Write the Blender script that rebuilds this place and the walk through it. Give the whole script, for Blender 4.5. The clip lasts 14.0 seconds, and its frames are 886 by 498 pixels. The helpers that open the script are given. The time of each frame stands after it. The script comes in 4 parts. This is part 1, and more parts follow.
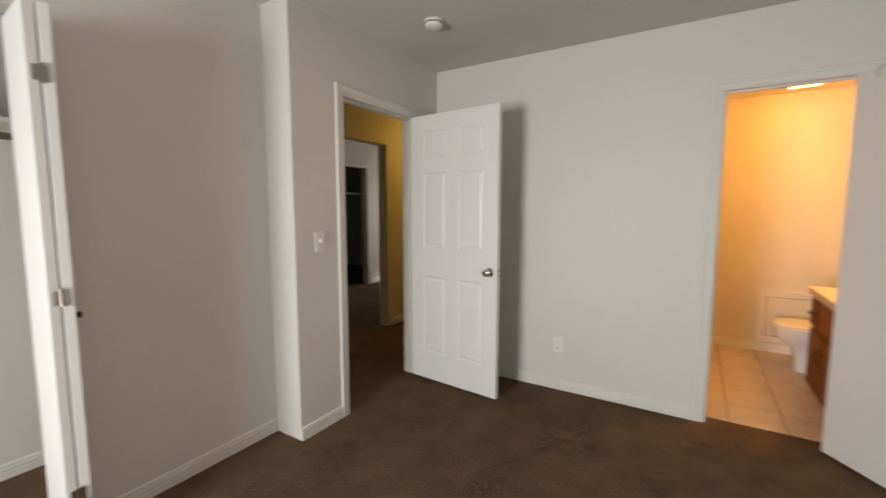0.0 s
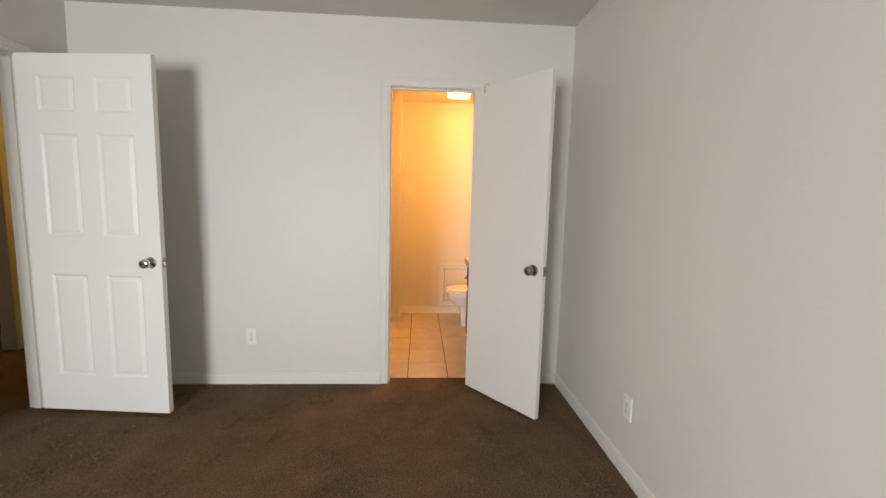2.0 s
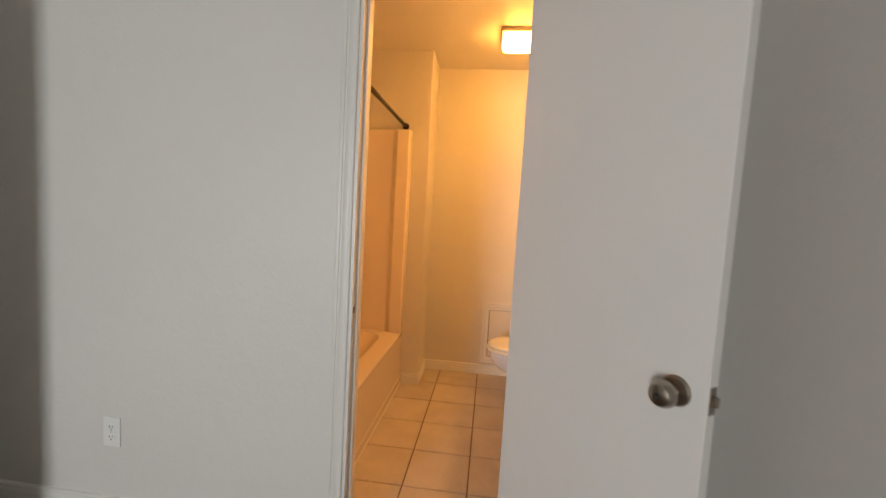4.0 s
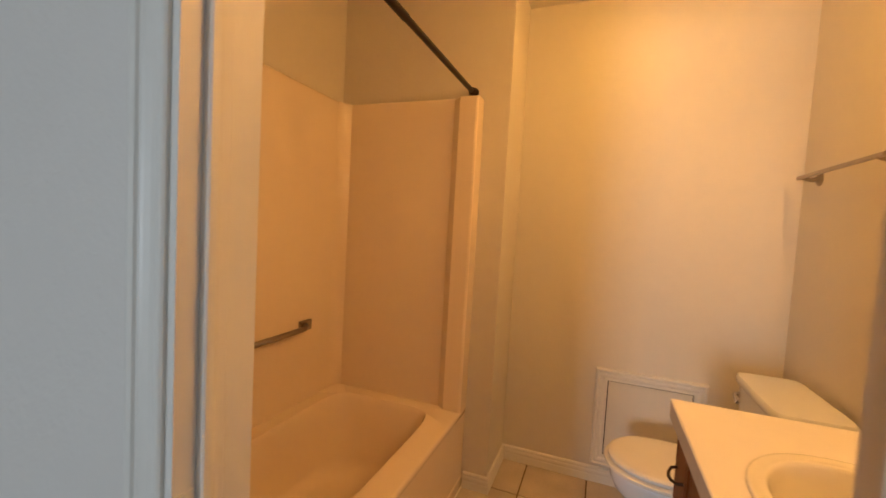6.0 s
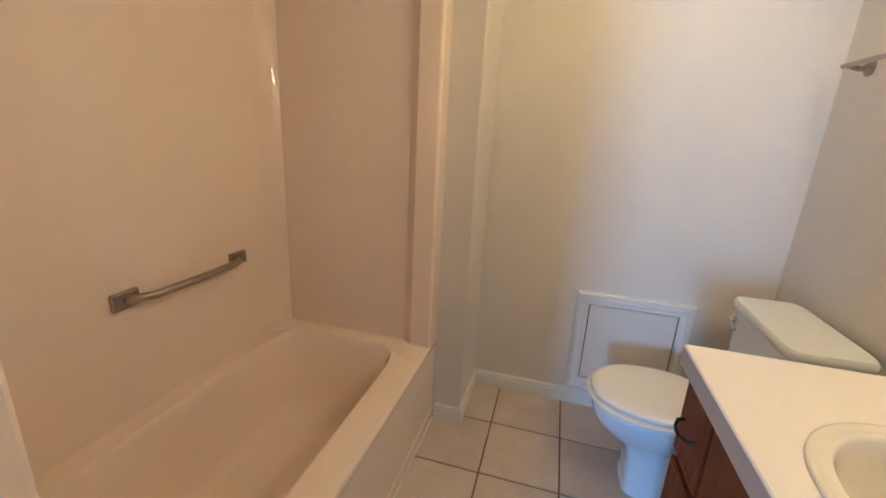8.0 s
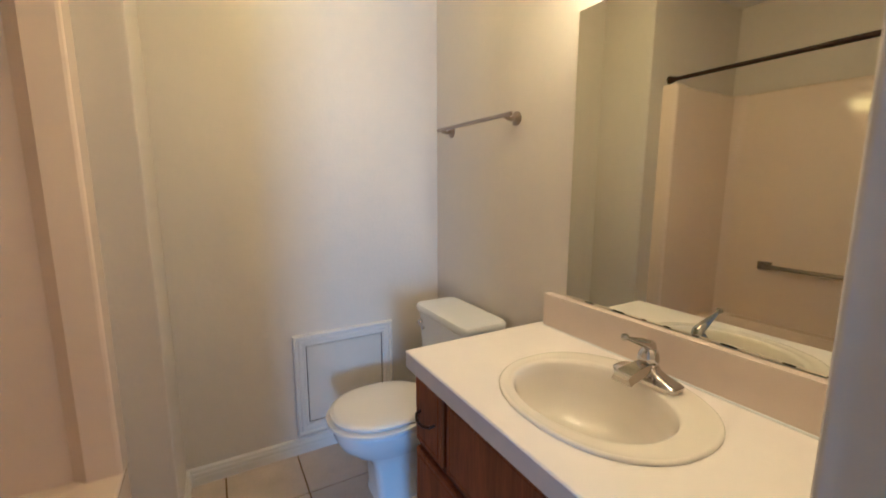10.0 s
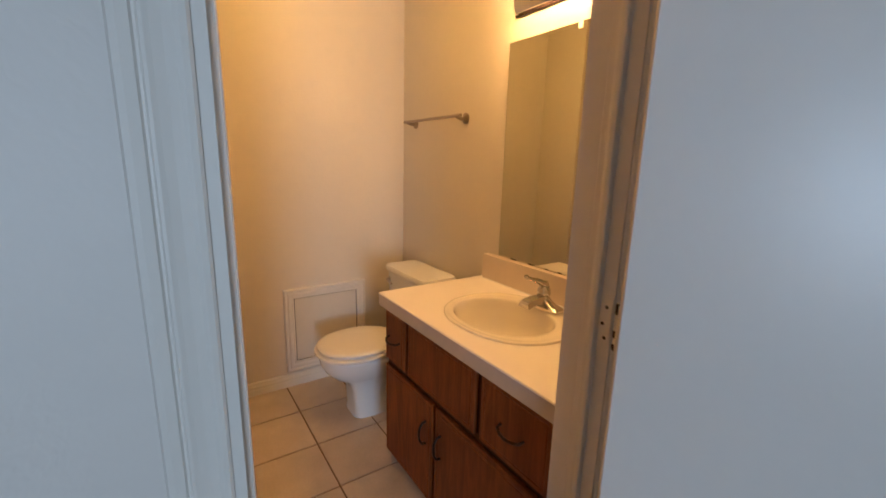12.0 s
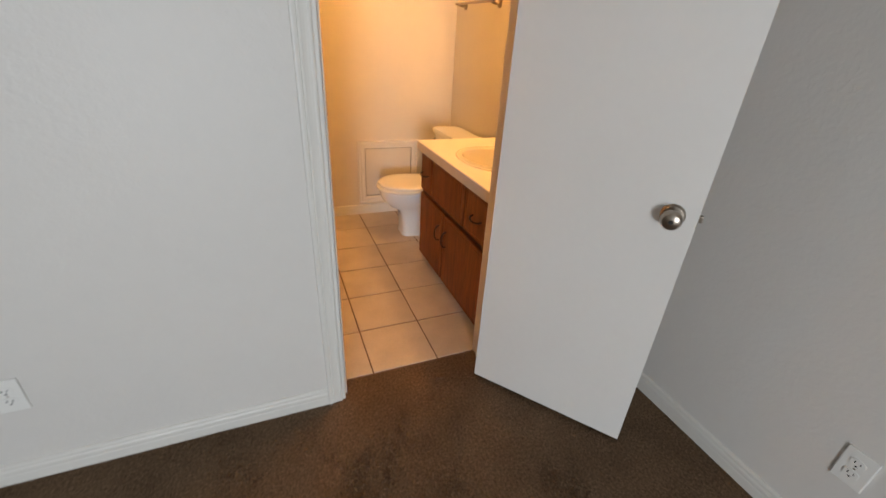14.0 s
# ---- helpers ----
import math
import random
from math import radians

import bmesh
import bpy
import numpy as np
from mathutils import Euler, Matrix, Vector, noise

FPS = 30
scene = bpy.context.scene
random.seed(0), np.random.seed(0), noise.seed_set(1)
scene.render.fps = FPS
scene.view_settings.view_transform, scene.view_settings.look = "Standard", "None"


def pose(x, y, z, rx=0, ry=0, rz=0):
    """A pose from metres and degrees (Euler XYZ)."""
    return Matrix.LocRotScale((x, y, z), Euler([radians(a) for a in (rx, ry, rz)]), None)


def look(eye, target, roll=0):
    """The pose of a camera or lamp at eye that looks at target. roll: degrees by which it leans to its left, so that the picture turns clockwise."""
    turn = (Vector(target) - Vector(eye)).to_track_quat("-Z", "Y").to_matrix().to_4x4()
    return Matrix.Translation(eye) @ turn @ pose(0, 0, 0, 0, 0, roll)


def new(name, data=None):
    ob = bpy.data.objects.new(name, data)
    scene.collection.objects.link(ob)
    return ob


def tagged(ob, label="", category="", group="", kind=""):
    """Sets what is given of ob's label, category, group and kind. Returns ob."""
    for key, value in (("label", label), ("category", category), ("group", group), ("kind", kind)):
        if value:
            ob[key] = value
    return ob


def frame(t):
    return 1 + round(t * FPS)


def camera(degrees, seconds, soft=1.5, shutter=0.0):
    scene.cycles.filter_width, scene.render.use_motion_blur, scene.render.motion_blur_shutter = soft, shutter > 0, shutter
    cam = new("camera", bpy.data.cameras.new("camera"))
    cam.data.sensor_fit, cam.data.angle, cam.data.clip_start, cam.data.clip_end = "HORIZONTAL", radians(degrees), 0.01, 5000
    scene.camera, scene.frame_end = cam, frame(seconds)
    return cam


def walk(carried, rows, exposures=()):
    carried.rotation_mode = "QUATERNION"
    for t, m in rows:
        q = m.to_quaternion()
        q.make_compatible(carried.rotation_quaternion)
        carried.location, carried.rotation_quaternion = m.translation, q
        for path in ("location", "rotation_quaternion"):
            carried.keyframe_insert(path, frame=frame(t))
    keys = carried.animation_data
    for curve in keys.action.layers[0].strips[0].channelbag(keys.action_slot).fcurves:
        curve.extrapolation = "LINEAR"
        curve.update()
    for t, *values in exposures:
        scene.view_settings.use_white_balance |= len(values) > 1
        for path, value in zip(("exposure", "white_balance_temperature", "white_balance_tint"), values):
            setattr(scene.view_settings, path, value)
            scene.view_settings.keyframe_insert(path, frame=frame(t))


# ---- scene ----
cam = camera(94.3, 14.0, shutter=0.35)
PATH = [
    (0, (0.052, -0.128, 1.354), (-0.985, 1.571, 1.157), 0.1),
    (0.5, (0.154, -0.271, 1.344), (-0.315, 1.665, 1.158), -0.5),
    (1, (0.193, -0.353, 1.332), (0.26, 1.636, 1.13), -0.5),
    (1.5, (0.295, -0.233, 1.299), (0.56, 1.741, 1.115), -0.2),
    (2, (0.374, 0.044, 1.296), (0.492, 2.027, 1.069), 1.4),
    (2.5, (0.372, 0.41, 1.288), (0.55, 2.392, 1.089), 1.1),
    (2.7, (0.385, 0.556, 1.284), (0.574, 2.533, 1.049), 0.5),
    (4.8, (0.722, 1.99, 1.239), (0.225, 3.923, 1.112), 3.9),
    (5, (0.715, 2.101, 1.263), (0.185, 4.026, 1.138), 3.2),
    (5.5, (0.643, 2.351, 1.251), (0.073, 4.266, 1.173), 2.2),
    (6, (0.589, 2.563, 1.25), (-0.123, 4.428, 1.136), 3.2),
    (6.5, (0.515, 2.748, 1.241), (-0.244, 4.596, 1.147), 0.3),
    (7, (0.487, 2.876, 1.26), (-0.107, 4.779, 1.106), 0.5),
    (7.2, (0.48, 2.886, 1.254), (-0.139, 4.772, 1.013), 2.3),
    (9.3, (0.432, 2.865, 1.253), (0.583, 4.712, 0.501), 2.9),
    (9.5, (0.389, 2.865, 1.254), (0.792, 4.71, 0.594), 0.7),
    (10, (0.339, 2.857, 1.267), (1.31, 4.577, 0.956), -0.0),
    (10.5, (0.281, 2.777, 1.283), (1.318, 4.484, 1.176), -1.9),
    (11, (0.233, 2.683, 1.297), (1.251, 4.402, 1.217), -0.9),
    (11.5, (0.158, 2.579, 1.304), (1.268, 4.222, 1.09), 0.6),
    (12, (0.128, 2.454, 1.306), (1.226, 4.073, 0.889), 1.5),
    (12.5, (0.143, 2.275, 1.311), (1.178, 3.894, 0.758), 2.0),
    (13, (0.113, 2.069, 1.322), (1.086, 3.68, 0.646), 2.8),
    (13.5, (0.03, 1.851, 1.32), (0.882, 3.448, 0.469), 3.2),
    (14, (0.023, 1.634, 1.327), (0.73, 3.262, 0.405), 3.5),
]
# the white balance follows the warm lamps while the camera stands in the doorway
EXPOSURES = [(0, -0.06, 6700, 10), (0.5, 0.2, 6600, 10), (1.0, 0.22, 6600, 10), (2.0, 0.23, 6550, 10), (2.7, 0.05, 6500, 10), (4.6, -0.28, 6300, 10), (5.0, -0.38, 6050, 9), (5.5, -0.58, 6150, 8), (6.0, -0.53, 5700, 6),
             (6.5, -0.38, 4700, 3), (7.0, -0.31, 3600, 0), (7.2, -0.31, 3480, -1), (9.5, -0.35, 3320, -3), (10.5, -0.48, 3320, -4), (11.0, -0.58, 3350, -4), (11.5, -0.68, 3850, 0), (12.0, -0.62, 5000, 5),
             (12.5, -0.6, 5350, 7), (13.0, -0.45, 5750, 8), (13.5, -0.26, 5900, 8), (14.0, -0.06, 6050, 9)]
walk(cam, [(t, look(eye, target, roll)) for t, eye, target, roll in PATH], EXPOSURES)

# ---- light ----
world = bpy.data.worlds.new("sky")
scene.world = world
world.use_nodes = True
wn = world.node_tree.nodes
sky = wn.new("ShaderNodeTexSky")
sky.sky_type = "NISHITA"
sky.sun_disc = False
sky.sun_elevation, sky.sun_rotation = radians(50), radians(20)
wn["Background"].inputs["Strength"].default_value = 0.12
world.node_tree.links.new(sky.outputs["Color"], wn["Background"].inputs["Color"])

sun = new("sun", bpy.data.lights.new("sun", "SUN"))
sun.data.energy, sun.data.angle, sun.data.color = 2.5, radians(0.6), (1.0, 0.95, 0.88)
sun.matrix_world = look((6, 16, 20), (0, 0, 0))

# daylight through the bedroom window behind the walker
WINDOW_WATTS = 100.0
window_light = new("window_light", bpy.data.lights.new("window_light", "AREA"))
window_light.data.shape, window_light.data.size, window_light.data.size_y = "RECTANGLE", 0.95, 1.1
window_light.data.spread = radians(155)
window_light.data.energy, window_light.data.color = WINDOW_WATTS, (0.96, 0.985, 1.0)
window_light.matrix_world = look((-1.22, -2.46, 1.08), (0.5, 3.0, 0.1))

BULB, GLASS_GLOW, HALL_WATTS = 145.0, 38.0, 15.0
WARM, AMBER = (1.0, 0.450, 0.113), (1.0, 0.455, 0.073)
hall_light = new("hall_light", bpy.data.lights.new("hall_light", "POINT"))
hall_light.data.energy, hall_light.data.color, hall_light.data.shadow_soft_size = HALL_WATTS, (1.0, 0.62, 0.12), 0.08
hall_light.location = (-2.45, 4.6, 2.25)
far_window_light = new("far_window_light", bpy.data.lights.new("far_window_light", "AREA"))
far_window_light.data.shape, far_window_light.data.size, far_window_light.data.size_y = "RECTANGLE", 1.1, 1.2
far_window_light.data.energy, far_window_light.data.color = 13.0, (1.0, 0.94, 0.85)
far_window_light.matrix_world = look((-3.9, 7.06, 1.4), (-4.3, 4.5, 1.1))


# ---- materials ----
def material(name, color, rough=0.5, metal=0.0, vary=0.06, vary_scale=3.0, bump=0.0, bump_scale=80.0, bump_detail=3.0,
             splat=0.0, spec=0.5, coat=0.0, island=0.0):
    """Base colour with two scales of noise, a fine relief and an optional knockdown splatter."""
    m = bpy.data.materials.new(name)
    m.use_nodes = True
    n, l = m.node_tree.nodes, m.node_tree.links
    b = n["Principled BSDF"]
    b.inputs["Roughness"].default_value, b.inputs["Metallic"].default_value = rough, metal
    b.inputs["Specular IOR Level"].default_value = spec
    b.inputs["Coat Weight"].default_value = coat
    co = n.new("ShaderNodeNewGeometry").outputs["Position"]
    big, fine = n.new("ShaderNodeTexNoise"), n.new("ShaderNodeTexNoise")
    big.inputs["Scale"].default_value, fine.inputs["Scale"].default_value = vary_scale, vary_scale * 14
    big.inputs["Detail"].default_value = 4
    mix = n.new("ShaderNodeMath")
    mix.operation = "MULTIPLY_ADD"
    mix.inputs[1].default_value = 0.45
    l.new(co, big.inputs["Vector"])
    l.new(co, fine.inputs["Vector"])
    l.new(fine.outputs["Fac"], mix.inputs[0])
    l.new(big.outputs["Fac"], mix.inputs[2])
    last = mix.outputs[0]
    if island:
        info, add = n.new("ShaderNodeObjectInfo"), n.new("ShaderNodeMath")
        add.operation = "MULTIPLY_ADD"
        add.inputs[1].default_value = island
        l.new(info.outputs["Random"], add.inputs[0])
        l.new(last, add.inputs[2])
        last = add.outputs[0]
    ramp = n.new("ShaderNodeMapRange")
    ramp.inputs["From Min"].default_value, ramp.inputs["From Max"].default_value = 0.35, 1.1 + island
    ramp.inputs["To Min"].default_value, ramp.inputs["To Max"].default_value = 1 - vary, 1 + vary
    l.new(last, ramp.inputs["Value"])
    tint = n.new("ShaderNodeVectorMath")
    tint.operation = "SCALE"
    tint.inputs[0].default_value = color
    l.new(ramp.outputs["Result"], tint.inputs["Scale"])
    l.new(tint.outputs["Vector"], b.inputs["Base Color"])
    if bump:
        rel = n.new("ShaderNodeTexNoise")
        rel.inputs["Scale"].default_value, rel.inputs["Detail"].default_value = bump_scale, bump_detail
        l.new(co, rel.inputs["Vector"])
        height = rel.outputs["Fac"]
        if splat:
            spot, cut, join = n.new("ShaderNodeTexNoise"), n.new("ShaderNodeMapRange"), n.new("ShaderNodeMath")
            spot.inputs["Scale"].default_value, spot.inputs["Detail"].default_value = 34, 2.5
            spot.inputs["Distortion"].default_value = 0.7
            cut.inputs["From Min"].default_value, cut.inputs["From Max"].default_value = 0.56, 0.62
            join.operation = "MULTIPLY_ADD"
            join.inputs[1].default_value = splat
            l.new(co, spot.inputs["Vector"])
            l.new(spot.outputs["Fac"], cut.inputs["Value"])
            l.new(cut.outputs["Result"], join.inputs[0])
            l.new(height, join.inputs[2])
            height = join.outputs[0]
        bn = n.new("ShaderNodeBump")
        bn.inputs["Strength"].default_value, bn.inputs["Distance"].default_value = bump, 0.004
        l.new(height, bn.inputs["Height"])
        l.new(bn.outputs["Normal"], b.inputs["Normal"])
    return m


def wood(name, dark, light):
    """Stained oak: grain stretched upright, with pores."""
    m = material(name, light, 0.5, spec=0.3)
    n, l = m.node_tree.nodes, m.node_tree.links
    b = n["Principled BSDF"]
    co, mp = n.new("ShaderNodeNewGeometry"), n.new("ShaderNodeMapping")
    mp.inputs["Scale"].default_value = (30, 30, 3.2)
    g, g2 = n.new("ShaderNodeTexNoise"), n.new("ShaderNodeTexNoise")
    g.inputs["Scale"].default_value, g.inputs["Detail"].default_value, g.inputs["Distortion"].default_value = 1.0, 6, 1.2
    g2.inputs["Scale"].default_value, g2.inputs["Detail"].default_value = 6.0, 3
    add = n.new("ShaderNodeMath")
    add.operation = "MULTIPLY_ADD"
    add.inputs[1].default_value = 0.4
    ramp = n.new("ShaderNodeValToRGB")
    ramp.color_ramp.elements[0].position, ramp.color_ramp.elements[0].color = 0.30, (*dark, 1)
    ramp.color_ramp.elements[1].position, ramp.color_ramp.elements[1].color = 1.0, (*light, 1)
    l.new(co.outputs["Position"], mp.inputs["Vector"])
    l.new(mp.outputs["Vector"], g.inputs["Vector"])
    l.new(mp.outputs["Vector"], g2.inputs["Vector"])
    l.new(g2.outputs["Fac"], add.inputs[0])
    l.new(g.outputs["Fac"], add.inputs[2])
    l.new(add.outputs[0], ramp.inputs["Fac"])
    l.new(ramp.outputs["Color"], b.inputs["Base Color"])
    bn = n.new("ShaderNodeBump")
    bn.inputs["Strength"].default_value, bn.inputs["Distance"].default_value = 0.25, 0.001
    l.new(add.outputs[0], bn.inputs["Height"])
    l.new(bn.outputs["Normal"], b.inputs["Normal"])
    return m


def glow(name, color, strength):
    m = bpy.data.materials.new(name)
    m.use_nodes = True
    b = m.node_tree.nodes["Principled BSDF"]
    b.inputs["Base Color"].default_value = (0.8, 0.78, 0.72, 1)
    b.inputs["Emission Color"].default_value = (*color, 1)
    b.inputs["Emission Strength"].default_value = strength
    return m


M_WALL = material("wall_paint", (0.695, 0.67, 0.63), 0.5, vary=0.03, vary_scale=1.6, bump=0.2, bump_scale=66, bump_detail=2.0, splat=0.16)
M_BATHWALL = material("bath_wall_paint", (0.66, 0.62, 0.54), 0.45, vary=0.03, vary_scale=1.8, bump=0.18, bump_scale=66, bump_detail=2.0, splat=0.14)
M_CEIL = material("ceiling_paint", (0.62, 0.60, 0.56), 0.8, vary=0.03, bump=0.35, bump_scale=150, splat=0.6)
M_BATHCEIL = material("bath_ceiling_paint", (0.74, 0.70, 0.62), 0.5, vary=0.03, bump=0.3, bump_scale=80, splat=0.3)
M_TRIM = material("trim_paint", (0.72, 0.70, 0.65), 0.42, vary=0.03, bump=0.06, bump_scale=60)
M_DOOR = material("door_paint", (0.80, 0.79, 0.77), 0.4, vary=0.02, bump=0.12, bump_scale=240)
M_FLUSH = material("flush_door_paint", (0.735, 0.71, 0.67), 0.36, vary=0.025, bump=0.05, bump_scale=40)
M_CARPET = material("carpet_pile", (0.142, 0.093, 0.056), 1.0, vary=0.32, vary_scale=5, bump=0.55, bump_scale=120, bump_detail=7, spec=0.1)
cn, cl = M_CARPET.node_tree.nodes, M_CARPET.node_tree.links
pile, speck, dye = cn.new("ShaderNodeTexNoise"), cn.new("ShaderNodeMapRange"), cn.new("ShaderNodeVectorMath")
pile.inputs["Scale"].default_value, pile.inputs["Detail"].default_value, pile.inputs["Roughness"].default_value = 105, 6, 0.85
speck.inputs["From Min"].default_value, speck.inputs["From Max"].default_value = 0.36, 0.66
speck.inputs["To Min"].default_value, speck.inputs["To Max"].default_value = 0.42, 1.5
dye.operation = "SCALE"
cl.new(cn["Geometry"].outputs["Position"], pile.inputs["Vector"])
cl.new(pile.outputs["Fac"], speck.inputs["Value"])
cl.new(cn["Principled BSDF"].inputs["Base Color"].links[0].from_socket, dye.inputs[0])
cl.new(speck.outputs["Result"], dye.inputs["Scale"])
cl.new(dye.outputs["Vector"], cn["Principled BSDF"].inputs["Base Color"])
M_TILE = material("ceramic_tile", (0.56, 0.49, 0.41), 0.38, vary=0.22, vary_scale=7, bump=0.15, bump_scale=30, island=0.25)
M_GROUT = material("grout", (0.17, 0.11, 0.07), 0.9, vary=0.25, vary_scale=10, bump=0.5, bump_scale=200)
M_FIBER = material("fiberglass", (0.80, 0.68, 0.53), 0.085, vary=0.02, vary_scale=2, bump=0.02, bump_scale=6)
M_PORC = material("white_porcelain", (0.79, 0.81, 0.83), 0.12, vary=0.015)
M_SEAT = material("seat_plastic", (0.82, 0.79, 0.72), 0.22, vary=0.015)
M_SINK = material("cream_porcelain", (0.80, 0.76, 0.66), 0.1, vary=0.015)
M_LAMINATE = material("laminate", (0.87, 0.825, 0.79), 0.42, vary=0.02, vary_scale=20, bump=0.05, bump_scale=300)
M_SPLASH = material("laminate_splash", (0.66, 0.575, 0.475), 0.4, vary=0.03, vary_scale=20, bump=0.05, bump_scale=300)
# the countertop laminate again, darkened: shade of the upright edge put into the colour
M_EDGE_SHADE = material("laminate_edge_shaded", (0.55, 0.50, 0.44), 0.5, vary=0.06, vary_scale=30)
M_WOOD = wood("stained_oak", (0.050, 0.011, 0.002), (0.235, 0.066, 0.0105))
# same oak darkened, painting in the shade between and below the fronts
M_WOODSHADE = wood("stained_oak_shaded", (0.018, 0.005, 0.001), (0.07, 0.021, 0.004))
M_BRONZE = material("dark_bronze", (0.035, 0.020, 0.014), 0.38, 0.7, vary=0.2, vary_scale=20)
M_CHROME = material("chrome", (0.58, 0.57, 0.55), 0.09, 1.0, vary=0.03)
M_NICKEL = material("brushed_nickel", (0.37, 0.32, 0.265), 0.28, 1.0, vary=0.08, vary_scale=25, bump=0.05, bump_scale=400)
M_PLASTIC = material("white_plastic", (0.80, 0.79, 0.75), 0.35, vary=0.01)
M_DARK = material("dark_slot", (0.02, 0.018, 0.015), 0.7, vary=0.1)
M_CAULK = material("caulk", (0.72, 0.67, 0.58), 0.5, vary=0.05)
M_MIRROR = material("mirror_silver", (0.70, 0.71, 0.60), 0.015, 1.0, vary=0.005)
M_BULB = glow("bulb_glow", WARM, BULB)
M_SHADE = glow("shade_glow", AMBER, GLASS_GLOW)
M_GROUND = material("yard_ground", (0.28, 0.24, 0.18), 0.95, vary=0.3, vary_scale=0.6, bump=0.6, bump_scale=12)
M_GLASS = bpy.data.materials.new("window_glass")
M_GLASS.use_nodes = True
M_GLASS.node_tree.nodes["Principled BSDF"].inputs["Transmission Weight"].default_value = 1.0
M_GLASS.node_tree.nodes["Principled BSDF"].inputs["Roughness"].default_value = 0.0


# ---- mesh helpers ----
def mesh_of(name, bm, mat, smooth=False):
    me = bpy.data.meshes.new(name)
    bmesh.ops.recalc_face_normals(bm, faces=bm.faces[:])
    bm.to_mesh(me)
    bm.free()
    me.materials.append(mat)
    if smooth:
        for p in me.polygons:
            p.use_smooth = True
        me.set_sharp_from_angle(angle=radians(smooth if smooth > 1 else 40))
    return me


def thing(name, label, category, at=(0, 0, 0), group=""):
    ob = new(name)
    ob.empty_display_size = 0.05
    ob.matrix_basis = pose(*at)
    return tagged(ob, label, category, group)


def part(name, bm, mat, parent, label="", smooth=False):
    """One mesh under a thing or part; the mesh is given in world metres."""
    ob = new(name, mesh_of(name, bm, mat, smooth))
    ob.parent = parent
    up = Matrix.Identity(4)
    chain = parent
    while chain:
        up = chain.matrix_basis.inverted() if chain.parent is None else up
        chain = chain.parent
    if parent.parent is None:
        ob.matrix_basis = up
    return tagged(ob, label)


def setting(name, bm, mat, label="", smooth=False):
    return tagged(new(name, mesh_of(name, bm, mat, smooth)), label, "", "", "structure")


def boxes(*spans, bevel=0.0, segments=2, turn=None):
    """One bmesh of boxes (x0, x1, y0, y1, z0, z1)."""
    bm = bmesh.new()
    for x0, x1, y0, y1, z0, z1 in spans:
        m = Matrix.Translation(((x0 + x1) / 2, (y0 + y1) / 2, (z0 + z1) / 2)) @ Matrix.Diagonal((x1 - x0, y1 - y0, z1 - z0, 1))
        bmesh.ops.create_cube(bm, size=1, matrix=m)
    if bevel:
        bmesh.ops.bevel(bm, geom=bm.edges[:], offset=bevel, segments=segments, affect="EDGES", profile=0.6)
    if turn:
        bm.transform(turn)
    return bm


def loft(rings, close_first=True, close_last=True):
    """Skin over rings of equally many points."""
    bm = bmesh.new()
    rows = [[bm.verts.new(p) for p in ring] for ring in rings]
    for a, b in zip(rows, rows[1:]):
        for i in range(len(a)):
            j = (i + 1) % len(a)
            bm.faces.new((a[i], a[j], b[j], b[i]))
    if close_first:
        bm.faces.new(rows[0][::-1])
    if close_last:
        bm.faces.new(rows[-1])
    return bm


def oval(cx, cy, ax, ay, z, power=2.0, count=48):
    ring = []
    for i in range(count):
        a = 2 * math.pi * i / count
        c, s = math.cos(a), math.sin(a)
        ring.append((cx + ax * math.copysign(abs(c) ** (2 / power), c), cy + ay * math.copysign(abs(s) ** (2 / power), s), z))
    return ring


def turned(profile, m, count=28):
    """Lathe: (radius, height) pairs about the z axis of m."""
    rings = [[m @ Vector((r * math.cos(2 * math.pi * i / count), r * math.sin(2 * math.pi * i / count), h)) for i in range(count)] for r, h in profile]
    return loft(rings)


def tube(points, radius, count=16, squash=1.0):
    """A round bar along points; radius may be one number or one for each point."""
    pts = [Vector(p) for p in points]
    rings, side = [], None
    for i, p in enumerate(pts):
        d = (pts[min(i + 1, len(pts) - 1)] - pts[max(i - 1, 0)]).normalized()
        side = d.orthogonal().normalized() if side is None else (side - d * side.dot(d)).normalized()
        up = d.cross(side)
        r = radius[i] if isinstance(radius, (list, tuple)) else radius
        rings.append([p + side * r * math.cos(2 * math.pi * k / count) + up * r * squash * math.sin(2 * math.pi * k / count) for k in range(count)])
    return loft(rings)


def prism(outline, z0, z1):
    return loft([[(x, y, z0) for x, y in outline], [(x, y, z1) for x, y in outline]])


def moulding(profile, runs):
    """Profile (across, out) swept along runs: each run gives for both ends a point, the way across and the way out."""
    rings = [[Vector(p) + Vector(a) * u + Vector(o) * v for u, v in profile] for p, a, o in runs]
    return loft(rings)


CASE = [(0, 0), (0, 0.0085), (0.003, 0.0108), (0.008, 0.0112), (0.012, 0.0098), (0.020, 0.0102), (0.028, 0.0120), (0.032, 0.0136), (0.0345, 0.0136), (0.036, 0.0118),
        (0.038, 0.0118), (0.0400, 0.0150), (0.048, 0.0158), (0.053, 0.0146), (0.055, 0.011), (0.055, 0)]
STOP = [(0, 0), (0, 0.0095), (0.002, 0.0115), (0.009, 0.0120), (0.013, 0.0112), (0.017, 0.0082), (0.021, 0.0060), (0.028, 0.0052), (0.033, 0.0050), (0.035, 0.0035), (0.035, 0)]
BASE = [(0, 0), (0, 0.013), (0.034, 0.013), (0.038, 0.0118), (0.043, 0.0118), (0.047, 0.013), (0.056, 0.012), (0.060, 0.0100), (0.066, 0.0098),
        (0.070, 0.0102), (0.076, 0.006), (0.078, 0)]


